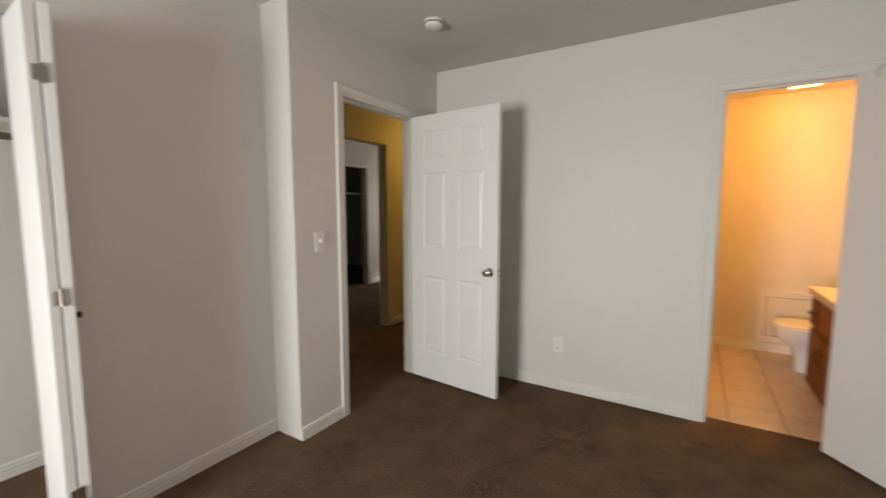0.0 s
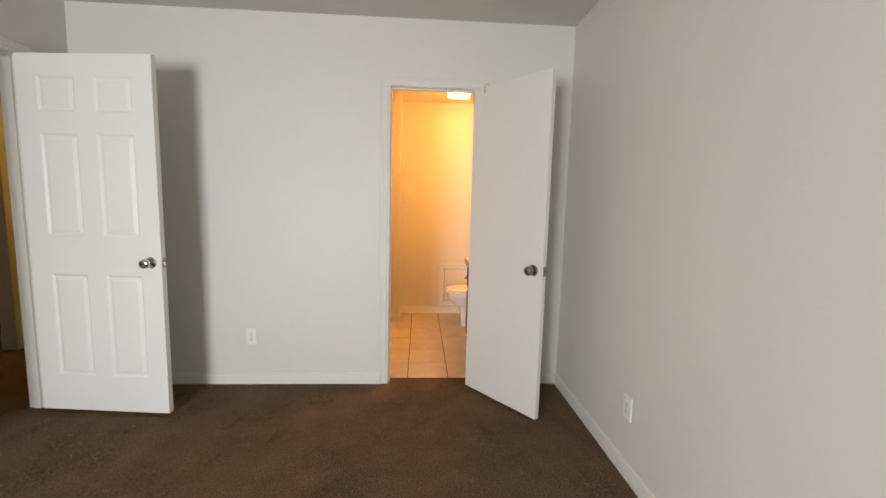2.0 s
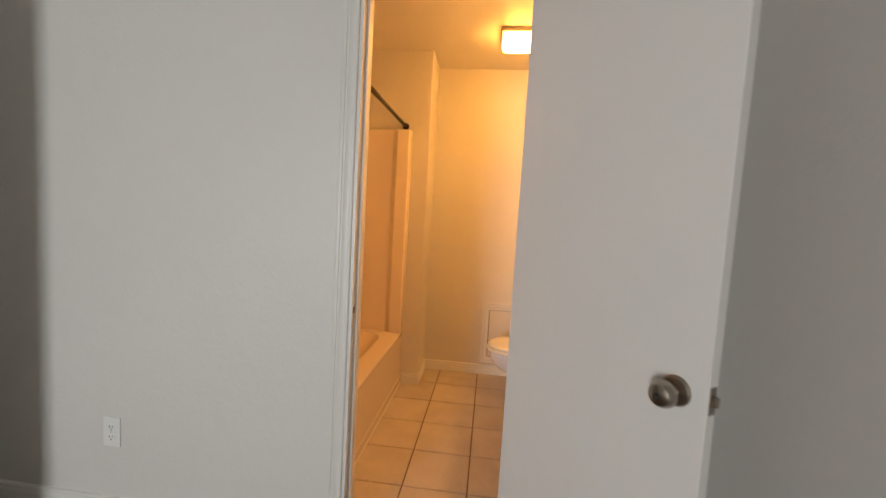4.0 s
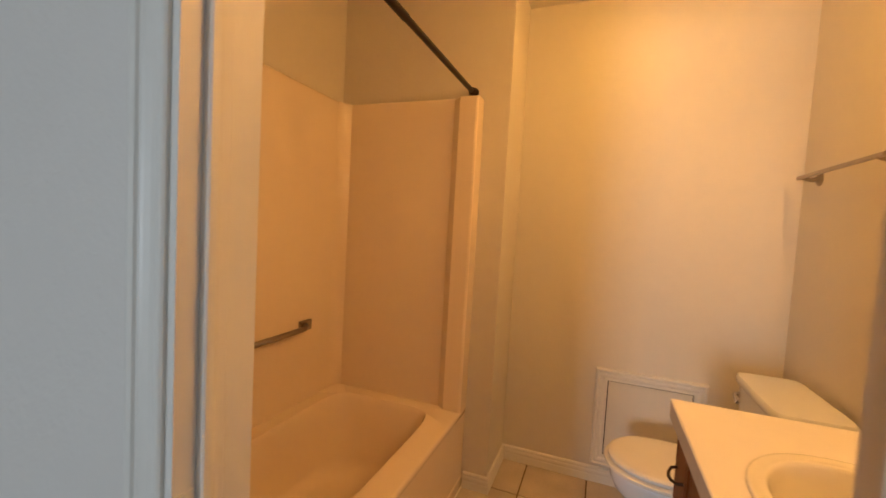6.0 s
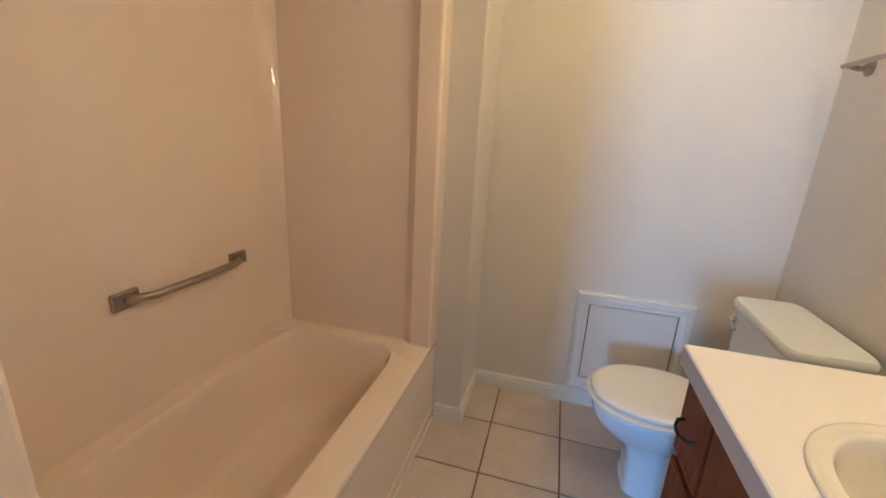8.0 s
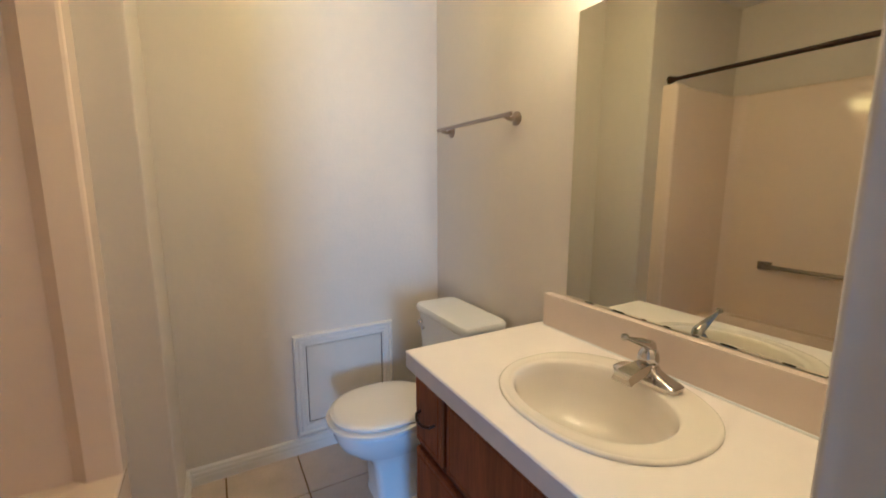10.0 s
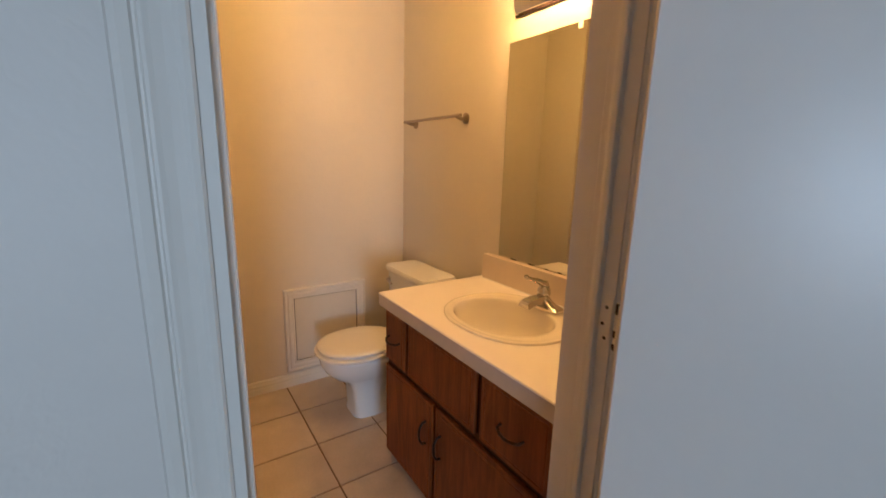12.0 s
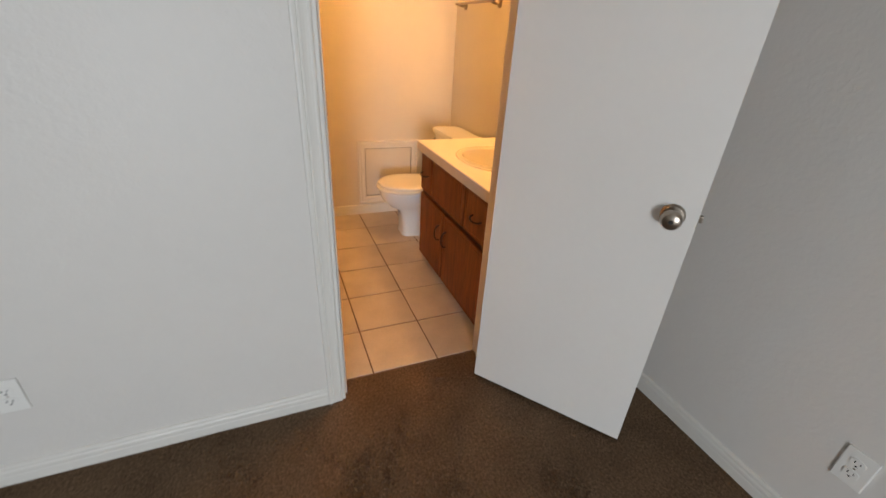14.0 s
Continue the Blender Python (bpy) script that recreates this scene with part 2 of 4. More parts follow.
def casing(name, s0, s1, top, put, label):
    """Profiled door casing round an opening s0..s1 in a wall; put(s, z, v) gives the place."""
    o = put(0, 0, 0)
    out = tuple(b - a for a, b in zip(o, put(0, 0, 1)))
    s = Vector(put(1, 0, 0)) - Vector(o)
    up = Vector((0, 0, 1))
    group = tagged(new(name), label, "", "", "structure")
    part("side_casing", moulding(CASE, [(put(s0, 0, 0), -s, out), (put(s0, top, 0), -s + up, out)]), M_TRIM, group)
    part("head_casing", moulding(CASE, [(put(s0, top, 0), -s + up, out), (put(s1, top, 0), s + up, out)]), M_TRIM, group)
    part("side_casing", moulding(CASE, [(put(s1, top, 0), s + up, out), (put(s1, 0, 0), s, out)]), M_TRIM, group)
    return group


def baseboard(p0, p1, out, mat=None, e0=0.0, e1=0.0):
    """A skirting run on the floor from p0 to p1; e0, e1 mitre the ends (+1 outside corner, -1 inside)."""
    a, b, o = Vector((*p0, 0)), Vector((*p1, 0)), Vector((*out, 0))
    along = (b - a).normalized()
    bm = moulding(BASE, [(a, (0, 0, 1), o - along * e0), (b, (0, 0, 1), o + along * e1)])
    return setting("baseboard", bm, mat or M_TRIM, "painted ribbed skirting along the wall")


# ---- the structure ----
FAR, BATH0, LEFT, RIGHT, H, HB = 2.872, 2.974, -1.84, 1.39, 2.475, 2.39
BACK = -2.6
setting("wall_north", boxes((LEFT - 0.115, 0.156, FAR, BATH0, 0, H + 0.1), (0.804, RIGHT + 0.12, FAR, BATH0, 0, H + 0.1),
                            (0.156, 0.804, FAR, BATH0, 2.062, H + 0.1)), M_WALL, "warm white textured wall with the bathroom doorway")
setting("wall_east", boxes((RIGHT, RIGHT + 0.12, BACK - 0.12, FAR, 0, H + 0.1)), M_WALL, "warm white textured bedroom wall")
setting("wall_west", boxes((LEFT - 0.115, LEFT, 1.50, 1.765, 0, H + 0.1), (LEFT - 0.115, LEFT, 2.56, FAR, 0, H + 0.1),
                           (LEFT - 0.115, LEFT, 1.765, 2.56, 2.062, H + 0.1)), M_WALL, "beige textured wall with the hall doorway")
setting("wall_return", boxes((-2.95, LEFT, 1.39, 1.50, 0, H + 0.1)), M_WALL, "short bright wall return beside the hall door")
setting("wall_closet", boxes((-2.165, -2.065, 0.482, 1.39, 0, H + 0.1), (-2.165, -2.065, BACK, 0.482, 2.07, H + 0.1)), M_WALL,
        "shaded beige wall beside the closet opening")
setting("wall_closet_inside", boxes((-2.95, -2.83, BACK, 1.39, 0, H + 0.1)), M_WALL, "plain wall at the back of the closet")
setting("wall_south", boxes((-2.95, -1.72, BACK - 0.12, BACK, 0, H + 0.1), (-0.72, RIGHT, BACK - 0.12, BACK, 0, H + 0.1),
                            (-1.72, -0.72, BACK - 0.12, BACK, 0, 0.5), (-1.72, -0.72, BACK - 0.12, BACK, 1.72, H + 0.1)), M_WALL,
        "plain bedroom wall with the window")
setting("ceiling", boxes((-2.95, RIGHT + 0.1, BACK - 0.1, FAR, H, H + 0.08)), M_CEIL, "off-white textured bedroom ceiling")
setting("floor", boxes((-2.95, RIGHT, BACK, FAR, -0.06, 0.0), (0.158, 0.802, FAR, 2.960, -0.06, 0.0), (-7.2, LEFT - 0.1, 1.5, 7.2, -0.064, -0.004),
                       (LEFT - 0.12, LEFT, 1.765, 2.56, -0.06, -0.002)), M_CARPET, "dark brown cut-pile carpet, worn")

# standing pile of the carpet in front of the doors
M_TUFT = material("carpet_tufts", (0.165, 0.108, 0.066), 1.0, vary=0.4, vary_scale=20, spec=0.05)
rng = np.random.default_rng(7)
tx, ty = rng.uniform(-1.75, 1.36, 260000), rng.uniform(0.75, 2.855, 260000)
patch = np.sin(7.3 * tx + 2.1 * ty + 0.8) * np.sin(5.9 * ty - 1.7 * tx) + 0.8 * np.sin(17 * tx - 6 * ty + 2) * np.sin(13 * ty + 5 * tx) + 0.6 * np.sin(41 * tx + 9 * ty) * np.sin(37 * ty - 11 * tx)
kept = rng.uniform(0, 1, 260000) < np.clip(0.12 + 0.34 * patch, 0.03, 0.75)
tx, ty, patch = tx[kept], ty[kept], patch[kept]
count = len(tx)
ta, tw, th = rng.uniform(0, 2 * np.pi, count), rng.uniform(0.002, 0.0055, count), rng.uniform(0.002, 0.006, count) * (1 + 0.5 * np.clip(patch, 0, 1.2))
lean = rng.normal(0, 0.004, (2, count))
tri = np.empty((count, 3, 3))
tri[:, 0] = np.stack((tx - tw * np.cos(ta), ty - tw * np.sin(ta), np.full(count, -0.001)), 1)
tri[:, 1] = np.stack((tx + tw * np.cos(ta), ty + tw * np.sin(ta), np.full(count, -0.001)), 1)
tri[:, 2] = np.stack((tx + lean[0], ty + lean[1], th), 1)
tuft_mesh = bpy.data.meshes.new("carpet_tufts")
tuft_mesh.from_pydata(tri.reshape(-1, 3).tolist(), [], np.arange(3 * count).reshape(-1, 3).tolist())
tuft_mesh.materials.append(M_TUFT)
tagged(new("carpet_tufts", tuft_mesh), "standing tufts of dark brown carpet pile", "carpet", "", "stuff")

# hall and the room across it
M_HALL = material("hall_paint", (0.62, 0.56, 0.44), 0.6, vary=0.04, bump=0.25, bump_scale=130, splat=0.4)
setting("wall_hall_south", boxes((-7.2, -2.95, 1.39, 1.5, 0, H)), M_HALL, "plain hall wall")
setting("wall_hall_west", boxes((-3.02, -2.90, 1.5, 2.55, 0, H), (-3.02, -2.90, 3.50, 5.6, 0, H), (-3.02, -2.90, 2.55, 3.50, 2.05, H)), M_HALL,
        "hall wall in yellow lamp light with an open doorway")
setting("wall_hall_north", boxes((-2.90, LEFT - 0.115, 5.5, 5.6, 0, H)), M_HALL, "plain wall at the end of the hall")
setting("wall_hall_east", boxes((LEFT - 0.23, LEFT - 0.116, FAR, 5.5, 0, H)), M_HALL, "plain hall wall")
setting("ceiling_hall", boxes((-7.2, LEFT - 0.1, 1.4, 7.2, H, H + 0.08)), M_CEIL, "off-white hall ceiling")
setting("wall_far_room", boxes((-5.02, -4.90, 1.5, 4.68, 0, H), (-5.02, -4.90, 5.40, 7.2, 0, H), (-5.02, -4.90, 4.68, 5.40, 2.05, H)), M_WALL,
        "beige wall of the room across the hall with a dark closet opening")
setting("wall_far_room_end", boxes((-7.2, -4.5, 7.1, 7.2, 0, H), (-3.3, -2.95, 7.1, 7.2, 0, H), (-4.5, -3.3, 7.1, 7.2, 0, 0.75), (-4.5, -3.3, 7.1, 7.2, 2.05, H),
                                 (-7.2, -7.1, 1.5, 7.1, 0, H), (-3.02, -2.95, 5.6, 7.1, 0, H)), M_WALL, "plain wall with the window of the room across the hall")
window_far = tagged(new("window_2"), "white window of the room across the hall", "", "", "structure")
part("window_frame", boxes((-4.5, -4.45, 7.12, 7.17, 0.75, 2.05), (-3.35, -3.3, 7.12, 7.17, 0.75, 2.05), (-4.45, -3.35, 7.12, 7.17, 0.75, 0.80), (-4.45, -3.35, 7.12, 7.17, 2.0, 2.05)), M_TRIM, window_far)
far_pane = part("pane", boxes((-4.45, -3.35, 7.142, 7.147, 0.80, 2.0)), M_GLASS, window_far)
far_pane.visible_shadow = False
setting("closet_shelf_far", boxes((-5.55, -5.1, 4.3, 6.0, 1.60, 1.62)), M_TRIM, "shelf in a dark closet across the hall")
casing("trim_far_closet", 4.69, 5.39, 2.05, lambda s, z, v: (-4.90 + v, s, z), "pale casing round a dark closet opening")
# door linings, stops and casings
JL, JR, JT = 0.170, 0.790, 2.045
setting("jamb_bath", boxes((0.156, JL, FAR - 0.004, BATH0 + 0.004, 0, JT + 0.012), (JR, 0.804, FAR - 0.004, BATH0 + 0.004, 0, JT + 0.012),
                           (JL, JR, FAR - 0.004, BATH0 + 0.004, JT, JT + 0.012)), M_TRIM, "painted lining of the bathroom doorway")
stop_bath = tagged(new("stop_bath"), "moulded door stop strip of the bathroom doorway", "", "", "structure")
SY = FAR + 0.024
part("side_stop", moulding(STOP, [((JL, SY, 0), (0, 1, 0), (1, 0, 0)), ((JL, SY, JT), (0, 1, 0), (1, 0, -1))]), M_TRIM, stop_bath, smooth=30)
part("head_stop", moulding(STOP, [((JL, SY, JT), (0, 1, 0), (1, 0, -1)), ((JR, SY, JT), (0, 1, 0), (-1, 0, -1))]), M_TRIM, stop_bath, smooth=30)
part("side_stop", moulding(STOP, [((JR, SY, JT), (0, 1, 0), (-1, 0, -1)), ((JR, SY, 0), (0, 1, 0), (-1, 0, 0))]), M_TRIM, stop_bath, smooth=30)
casing("trim_bath_door", JL - 0.012, JR + 0.004, JT + 0.004, lambda s, z, v: (s, FAR - v, z), "ribbed white casing round the bathroom doorway")
casing("trim_bath_inner", JL - 0.012, JR + 0.004, JT + 0.004, lambda s, z, v: (s, BATH0 + v, z), "casing of the doorway on the bathroom side")
HL0, HL1 = 1.78, 2.545
setting("jamb_hall_door", boxes((LEFT - 0.119, LEFT + 0.004, 1.765, HL0, 0, JT + 0.012), (LEFT - 0.119, LEFT + 0.004, HL1, 2.56, 0, JT + 0.012),
                                (LEFT - 0.119, LEFT + 0.004, HL0, HL1, JT, JT + 0.012)), M_TRIM, "painted lining of the hall doorway")
setting("stop_hall_door", boxes((LEFT - 0.085, LEFT - 0.045, HL0, HL0 + 0.012, 0, JT), (LEFT - 0.085, LEFT - 0.045, HL1 - 0.012, HL1, 0, JT),
                                (LEFT - 0.085, LEFT - 0.045, HL0 + 0.012, HL1 - 0.012, JT - 0.012, JT), bevel=0.003), M_TRIM, "door stop strip of the hall doorway")
casing("trim_hall_bedroom", HL0 - 0.010, HL1 + 0.010, JT + 0.008, lambda s, z, v: (LEFT + v, s, z), "ribbed pale casing round the hall doorway")

baseboard((LEFT, FAR), (JL - 0.067, FAR), (0, -1), e0=-1)
baseboard((JR + 0.059, FAR), (RIGHT, FAR), (0, -1), e1=-1)
baseboard((RIGHT, FAR), (RIGHT, BACK), (-1, 0), e0=-1, e1=-1)
baseboard((LEFT, 1.39), (LEFT, HL0 - 0.07), (1, 0), e0=0)
baseboard((LEFT, HL1 + 0.07), (LEFT, FAR), (1, 0), e1=-1)
baseboard((-2.065, 0.482), (-2.065, 1.39), (1, 0))
baseboard((-2.83, BACK), (-2.83, 1.39), (1, 0))
baseboard((-4.90, 5.47), (-4.90, 7.1), (1, 0))
baseboard((-2.90, 3.57), (-2.90, 5.5), (1, 0))

# bathroom shell
END, BR, BL, NX, NY = 4.747, 1.372, -0.72, 0.168, 4.41
setting("wall_bath_end", boxes((NX, BR + 0.12, END, END + 0.1, 0, H)), M_BATHWALL, "cream textured bathroom end wall")
setting("wall_bath_nook", boxes((BL - 0.1, NX, NY, END + 0.1, 0, H), bevel=0.006), M_BATHWALL, "cream wall beside the tub with a rounded corner")
setting("wall_bath_east", boxes((BR, BR + 0.138, BATH0, END, 0, H)), M_BATHWALL, "cream textured wall behind the vanity")
setting("wall_bath_west", boxes((BL - 0.1, BL, BATH0, NY, 0, H)), M_BATHWALL, "cream wall above the tub surround")
setting("wall_bath_south", boxes((BL - 0.1, 0.156, BATH0, BATH0 + 0.003, 0, HB), (0.804, BR, BATH0, BATH0 + 0.003, 0, HB), (0.156, 0.804, BATH0, BATH0 + 0.003, 2.062, HB)),
        M_BATHWALL, "cream bathroom side of the doorway wall")
setting("ceiling_bath", boxes((BL, BR, BATH0, END, HB, HB + 0.07)), M_BATHCEIL, "off-white bathroom ceiling")
baseboard((NX, END), (BR, END), (0, -1), e0=-1, e1=-1)
baseboard((NX, NY), (NX, END), (1, 0), e0=1, e1=-1)
baseboard((0.052, NY), (NX, NY), (0, -1), e1=1)
baseboard((BR, 4.747), (BR, 3.97), (-1, 0), e0=-1)

# window behind the walker
window = tagged(new("window_1"), "white window letting in soft daylight", "", "", "structure")
part("window_frame", boxes((-1.72, -1.67, BACK - 0.09, BACK - 0.03, 0.5, 1.72), (-0.77, -0.72, BACK - 0.09, BACK - 0.03, 0.5, 1.72),
                           (-1.67, -0.77, BACK - 0.09, BACK - 0.03, 0.5, 0.55), (-1.67, -0.77, BACK - 0.09, BACK - 0.03, 1.67, 1.72)), M_TRIM, window)
pane = part("pane", boxes((-1.67, -0.77, BACK - 0.065, BACK - 0.060, 0.55, 1.67)), M_GLASS, window)
pane.visible_shadow = False
part("window_sill", boxes((-1.77, -0.67, BACK - 0.03, BACK + 0.03, 0.48, 0.5), bevel=0.004), M_TRIM, window)
setting("ground", boxes((-40, 40, -60, 40, -0.5, -0.3)), M_GROUND, "bare yard outside")


# ---- door furniture ----
def knob(parent, at, out, mat):
    """Round door knob on its rose; out is the way it points."""
    m = Matrix.Translation(at) @ Vector(out).to_track_quat("Z", "Y").to_matrix().to_4x4()
    k = part("knob", turned([(0.0, 0.066), (0.013, 0.066), (0.022, 0.062), (0.0275, 0.052), (0.0285, 0.043), (0.025, 0.033), (0.017, 0.026), (0.0125, 0.020), (0.0125, 0.004)][::-1], m), mat, parent,
             "satin metal door knob", 35)
    part("rose", turned([(0.033, 0.0), (0.033, 0.003), (0.028, 0.008), (0.013, 0.010), (0.0, 0.010)], m), mat, k, smooth=35)
    part("lock_button", turned([(0.006, 0.064), (0.006, 0.068), (0.0, 0.068)], m), M_DARK, k)
    return k


def hinge(parent, x, y, z, turn, mat, name="hinge"):
    m = pose(x, y, z, 0, 0, turn)
    h = part(name, turned([(0.0055, -0.045), (0.0055, 0.045), (0.003, 0.048), (0, 0.049)], m, 12), mat, parent, smooth=40)
    part("hinge_leaf", boxes((0.003, 0.034, -0.0015, 0.0015, -0.044, 0.044), turn=m), mat, h)
    return h


def six_panel_leaf(width, height, thick):
    """Leaf in its own frame: x along the width, y through, z up; recessed mouldings for six panels on both faces."""
    xs = [0, 0.115, width / 2 - 0.055, width / 2 + 0.055, width - 0.115, width]
    zs = [0, 0.215, 0.815, 1.035, 1.60, 1.715, 1.905, height]
    bm = bmesh.new()
    cells = []
    for y, flip in ((0, False), (thick, True)):
        grid = [[bm.verts.new((x, y, z)) for x in xs] for z in zs]
        for j in range(len(zs) - 1):
            for i in range(len(xs) - 1):
                q = [grid[j][i], grid[j][i + 1], grid[j + 1][i + 1], grid[j + 1][i]]
                f = bm.faces.new(q[::-1] if flip else q)
                if i in (1, 3) and j in (1, 3, 5):
                    cells.append(f)
    bmesh.ops.bridge_loops(bm, edges=[e for e in bm.edges if len(e.link_faces) == 1])
    bm.normal_update()
    bmesh.ops.inset_individual(bm, faces=cells, thickness=0.012, depth=-0.008, use_even_offset=True)
    return bm, [(xs[i], xs[i + 1], zs[j], zs[j + 1]) for j in (1, 3, 5) for i in (1, 3)]


def raised_panel(x0, x1, z0, z1, y, out):
    """Raised field of one panel, with sloped borders."""
    d = 0.013
    r = [[(x0 + d, y, z0 + d), (x1 - d, y, z0 + d), (x1 - d, y, z1 - d), (x0 + d, y, z1 - d)]]
    e = d + 0.022
    r.append([(x0 + e, y + out, z0 + e), (x1 - e, y + out, z0 + e), (x1 - e, y + out, z1 - e), (x0 + e, y + out, z1 - e)])
    return loft(r, close_first=False)


# six-panel door, open into the room
ang = math.degrees(math.atan2(2.425 - 2.497, -1.073 + 1.832))
D6 = pose(-1.832, 2.497, 0.02, 0, 0, ang)
door6 = thing("bedroom_door", "white six-panel door standing open against the wall", "door", (-1.832, 2.497, 0.0))
bm, cells = six_panel_leaf(0.762, 2.022, 0.035)
bm.transform(D6)
part("leaf", bm, M_DOOR, door6)
for x0, x1, z0, z1 in cells:
    for y, o in ((0.008, -0.006), (0.027, 0.006)):
        bm = raised_panel(x0, x1, z0, z1, y, o)
        bm.transform(D6)
        part("panel", bm, M_DOOR, door6)
knob(door6, D6 @ Vector((0.70, 0, 0.895)), D6.to_3x3() @ Vector((0, -1, 0)), M_CHROME)
knob(door6, D6 @ Vector((0.70, 0.035, 0.895)), D6.to_3x3() @ Vector((0, 1, 0)), M_CHROME)
part("latch_plate", boxes((0.7615, 0.7635, 0.006, 0.029, 0.866, 0.924), bevel=0.0008, turn=D6), M_NICKEL, door6)
part("latch", boxes((0.763, 0.772, 0.011, 0.024, 0.885, 0.905), bevel=0.003, turn=D6), M_NICKEL, door6)
for z in (0.25, 1.05, 1.82):
    hinge(door6, -1.836, 2.536, z, 90, M_TRIM)

# flush bathroom door, open into the room
bang = math.degrees(math.atan2(2.329 - 2.809, 1.081 - 0.718))
DB = pose(0.718, 2.809, 0.018, 0, 0, bang)
bath_door = thing("bathroom_door", "flush off-white door standing half open at the bathroom", "door", (0.74, 2.83, 0.0))
part("leaf", boxes((0, 0.604, 0, 0.035, 0, 2.014), bevel=0.0015, segments=1, turn=DB), M_FLUSH, bath_door)
knob(bath_door, DB @ Vector((0.54, 0, 0.895)), DB.to_3x3() @ Vector((0, -1, 0)), M_NICKEL)
knob(bath_door, DB @ Vector((0.54, 0.035, 0.895)), DB.to_3x3() @ Vector((0, 1, 0)), M_NICKEL)
part("latch_plate", boxes((0.6035, 0.6055, 0.006, 0.029, 0.866, 0.924), bevel=0.0008, turn=DB), M_NICKEL, bath_door)
part("latch", boxes((0.605, 0.616, 0.011, 0.024, 0.885, 0.905), bevel=0.003, turn=DB), M_NICKEL, bath_door)
for z in (0.22, 1.02, 1.84):
    hinge(bath_door, JR - 0.008, FAR - 0.019, z, 215, M_TRIM)
    plate = [(-0.002, -0.046), (0.014, -0.046), (0.020, -0.043), (0.0225, -0.036), (0.0225, 0.036), (0.020, 0.043), (0.014, 0.046), (-0.002, 0.046)]
    jamb_plate = part("jamb_plate", loft([[(JR, FAR + u, z + v) for u, v in plate], [(JR - 0.002, FAR + u, z + v) for u, v in plate]]), M_TRIM, bath_door, "painted-over hinge plate with round corners")
    for dz, dy in ((-0.031, 0.008), (-0.004, 0.015), (0.029, 0.009)):
        part("screw", turned([(0.0034, 0), (0.003, 0.0012), (0, 0.0012)], pose(JR - 0.002, FAR + dy, z + dz, 0, -90, 0), 8), M_DARK, jamb_plate, "bare dark screw head")
    for dz, h in ((0.036, 0.010), (-0.012, 0.007), (-0.037, 0.006)):
        part("paint_chip", turned([(0.0058, -h), (0.0061, -h * 0.6), (0.0061, h * 0.5), (0.0058, h)], pose(JR - 0.008, FAR - 0.019, z + dz, 0, 0, 0), 10), M_BRONZE, bath_door, "bare dark metal where the paint is chipped")

hook = thing("door_hook", "small metal hook over the top of the door", "hook", DB @ Vector((0.10, 0.0, 2.014)))
part("hook", tube([DB @ Vector((0.10, -0.004, 1.97)), DB @ Vector((0.10, -0.004, 2.018)), DB @ Vector((0.10, 0.018, 2.032)), DB @ Vector((0.10, 0.039, 2.018)), DB @ Vector((0.10, 0.039, 1.98))], 0.0025, 8), M_NICKEL, hook, smooth=40)
strike = thing("strike_plate", "painted metal strike plate in the door lining", "strike plate", (JL, FAR + 0.022, 0.90))
part("plate", boxes((JL, JL + 0.0015, FAR - 0.003, FAR + 0.022, 0.868, 0.932), bevel=0.0006), M_TRIM, strike)
part("latch_hole", boxes((JL + 0.0012, JL + 0.002, FAR + 0.006, FAR + 0.018, 0.888, 0.912)), M_DARK, strike)
strike6 = thing("strike_plate", "small strike plate of the hall doorway", "strike plate", (LEFT, HL0, 0.90))
part("plate", boxes((LEFT - 0.042, LEFT + 0.002, HL0, HL0 + 0.0015, 0.868, 0.932), bevel=0.0006), M_NICKEL, strike6)

# folded closet door
bifold = thing("bifold_door", "white bifold closet door folded open", "door", (-1.97, 0.39, 0.0))
for (x0, y0), (x1, y1), side in (((-1.83, 0.386), (-2.112, 0.440), 1), ((-1.83, 0.383), (-2.112, 0.401), -1)):
    dx, dy = x1 - x0, y1 - y0
    m = pose(x0, y0, 0.012, 0, 0, math.degrees(math.atan2(dy, dx)))
    w = math.hypot(dx, dy)
    t0, t1 = (-0.034, -0.001) if side > 0 else (0.001, 0.034)
    part("leaf", boxes((0, w, t0, t1, 0, 2.02), bevel=0.002, segments=1, turn=m), M_DOOR, bifold)
for z in (0.30, 1.04, 1.80):
    h = part("hinge", turned([(0.006, -0.032), (0.006, 0.032), (0, 0.034)], pose(-1.823, 0.3845, z), 12), M_NICKEL, bifold, smooth=40)
    for y0, y1 in ((0.361, 0.379), (0.390, 0.410)):
        part("hinge_leaf", boxes((-1.829, -1.8265, y0, y1, z - 0.026, z + 0.026), bevel=0.0008), M_CHROME, h, "bright metal hinge leaf")
part("knob", turned([(0.009, 0), (0.008, 0.012), (0.013, 0.016), (0.013, 0.021), (0.008, 0.024), (0, 0.024)], pose(-1.90, 0.433, 0.955, -90, 0, 0)), M_BRONZE, bifold, smooth=40)
rail = thing("closet_rod", "grey metal closet rod under a shelf", "closet rod", (-2.55, 0.0, 1.66))
part("rod", tube([(-2.5, BACK, 1.66), (-2.5, 1.39, 1.66)], 0.016), M_NICKEL, rail, smooth=40)
cshelf = thing("closet_shelf", "white painted closet shelf board", "shelf", (-2.65, 0.0, 1.72))
part("board", boxes((-2.83, -2.45, BACK, 1.39, 1.715, 1.735), bevel=0.002), M_TRIM, cshelf)

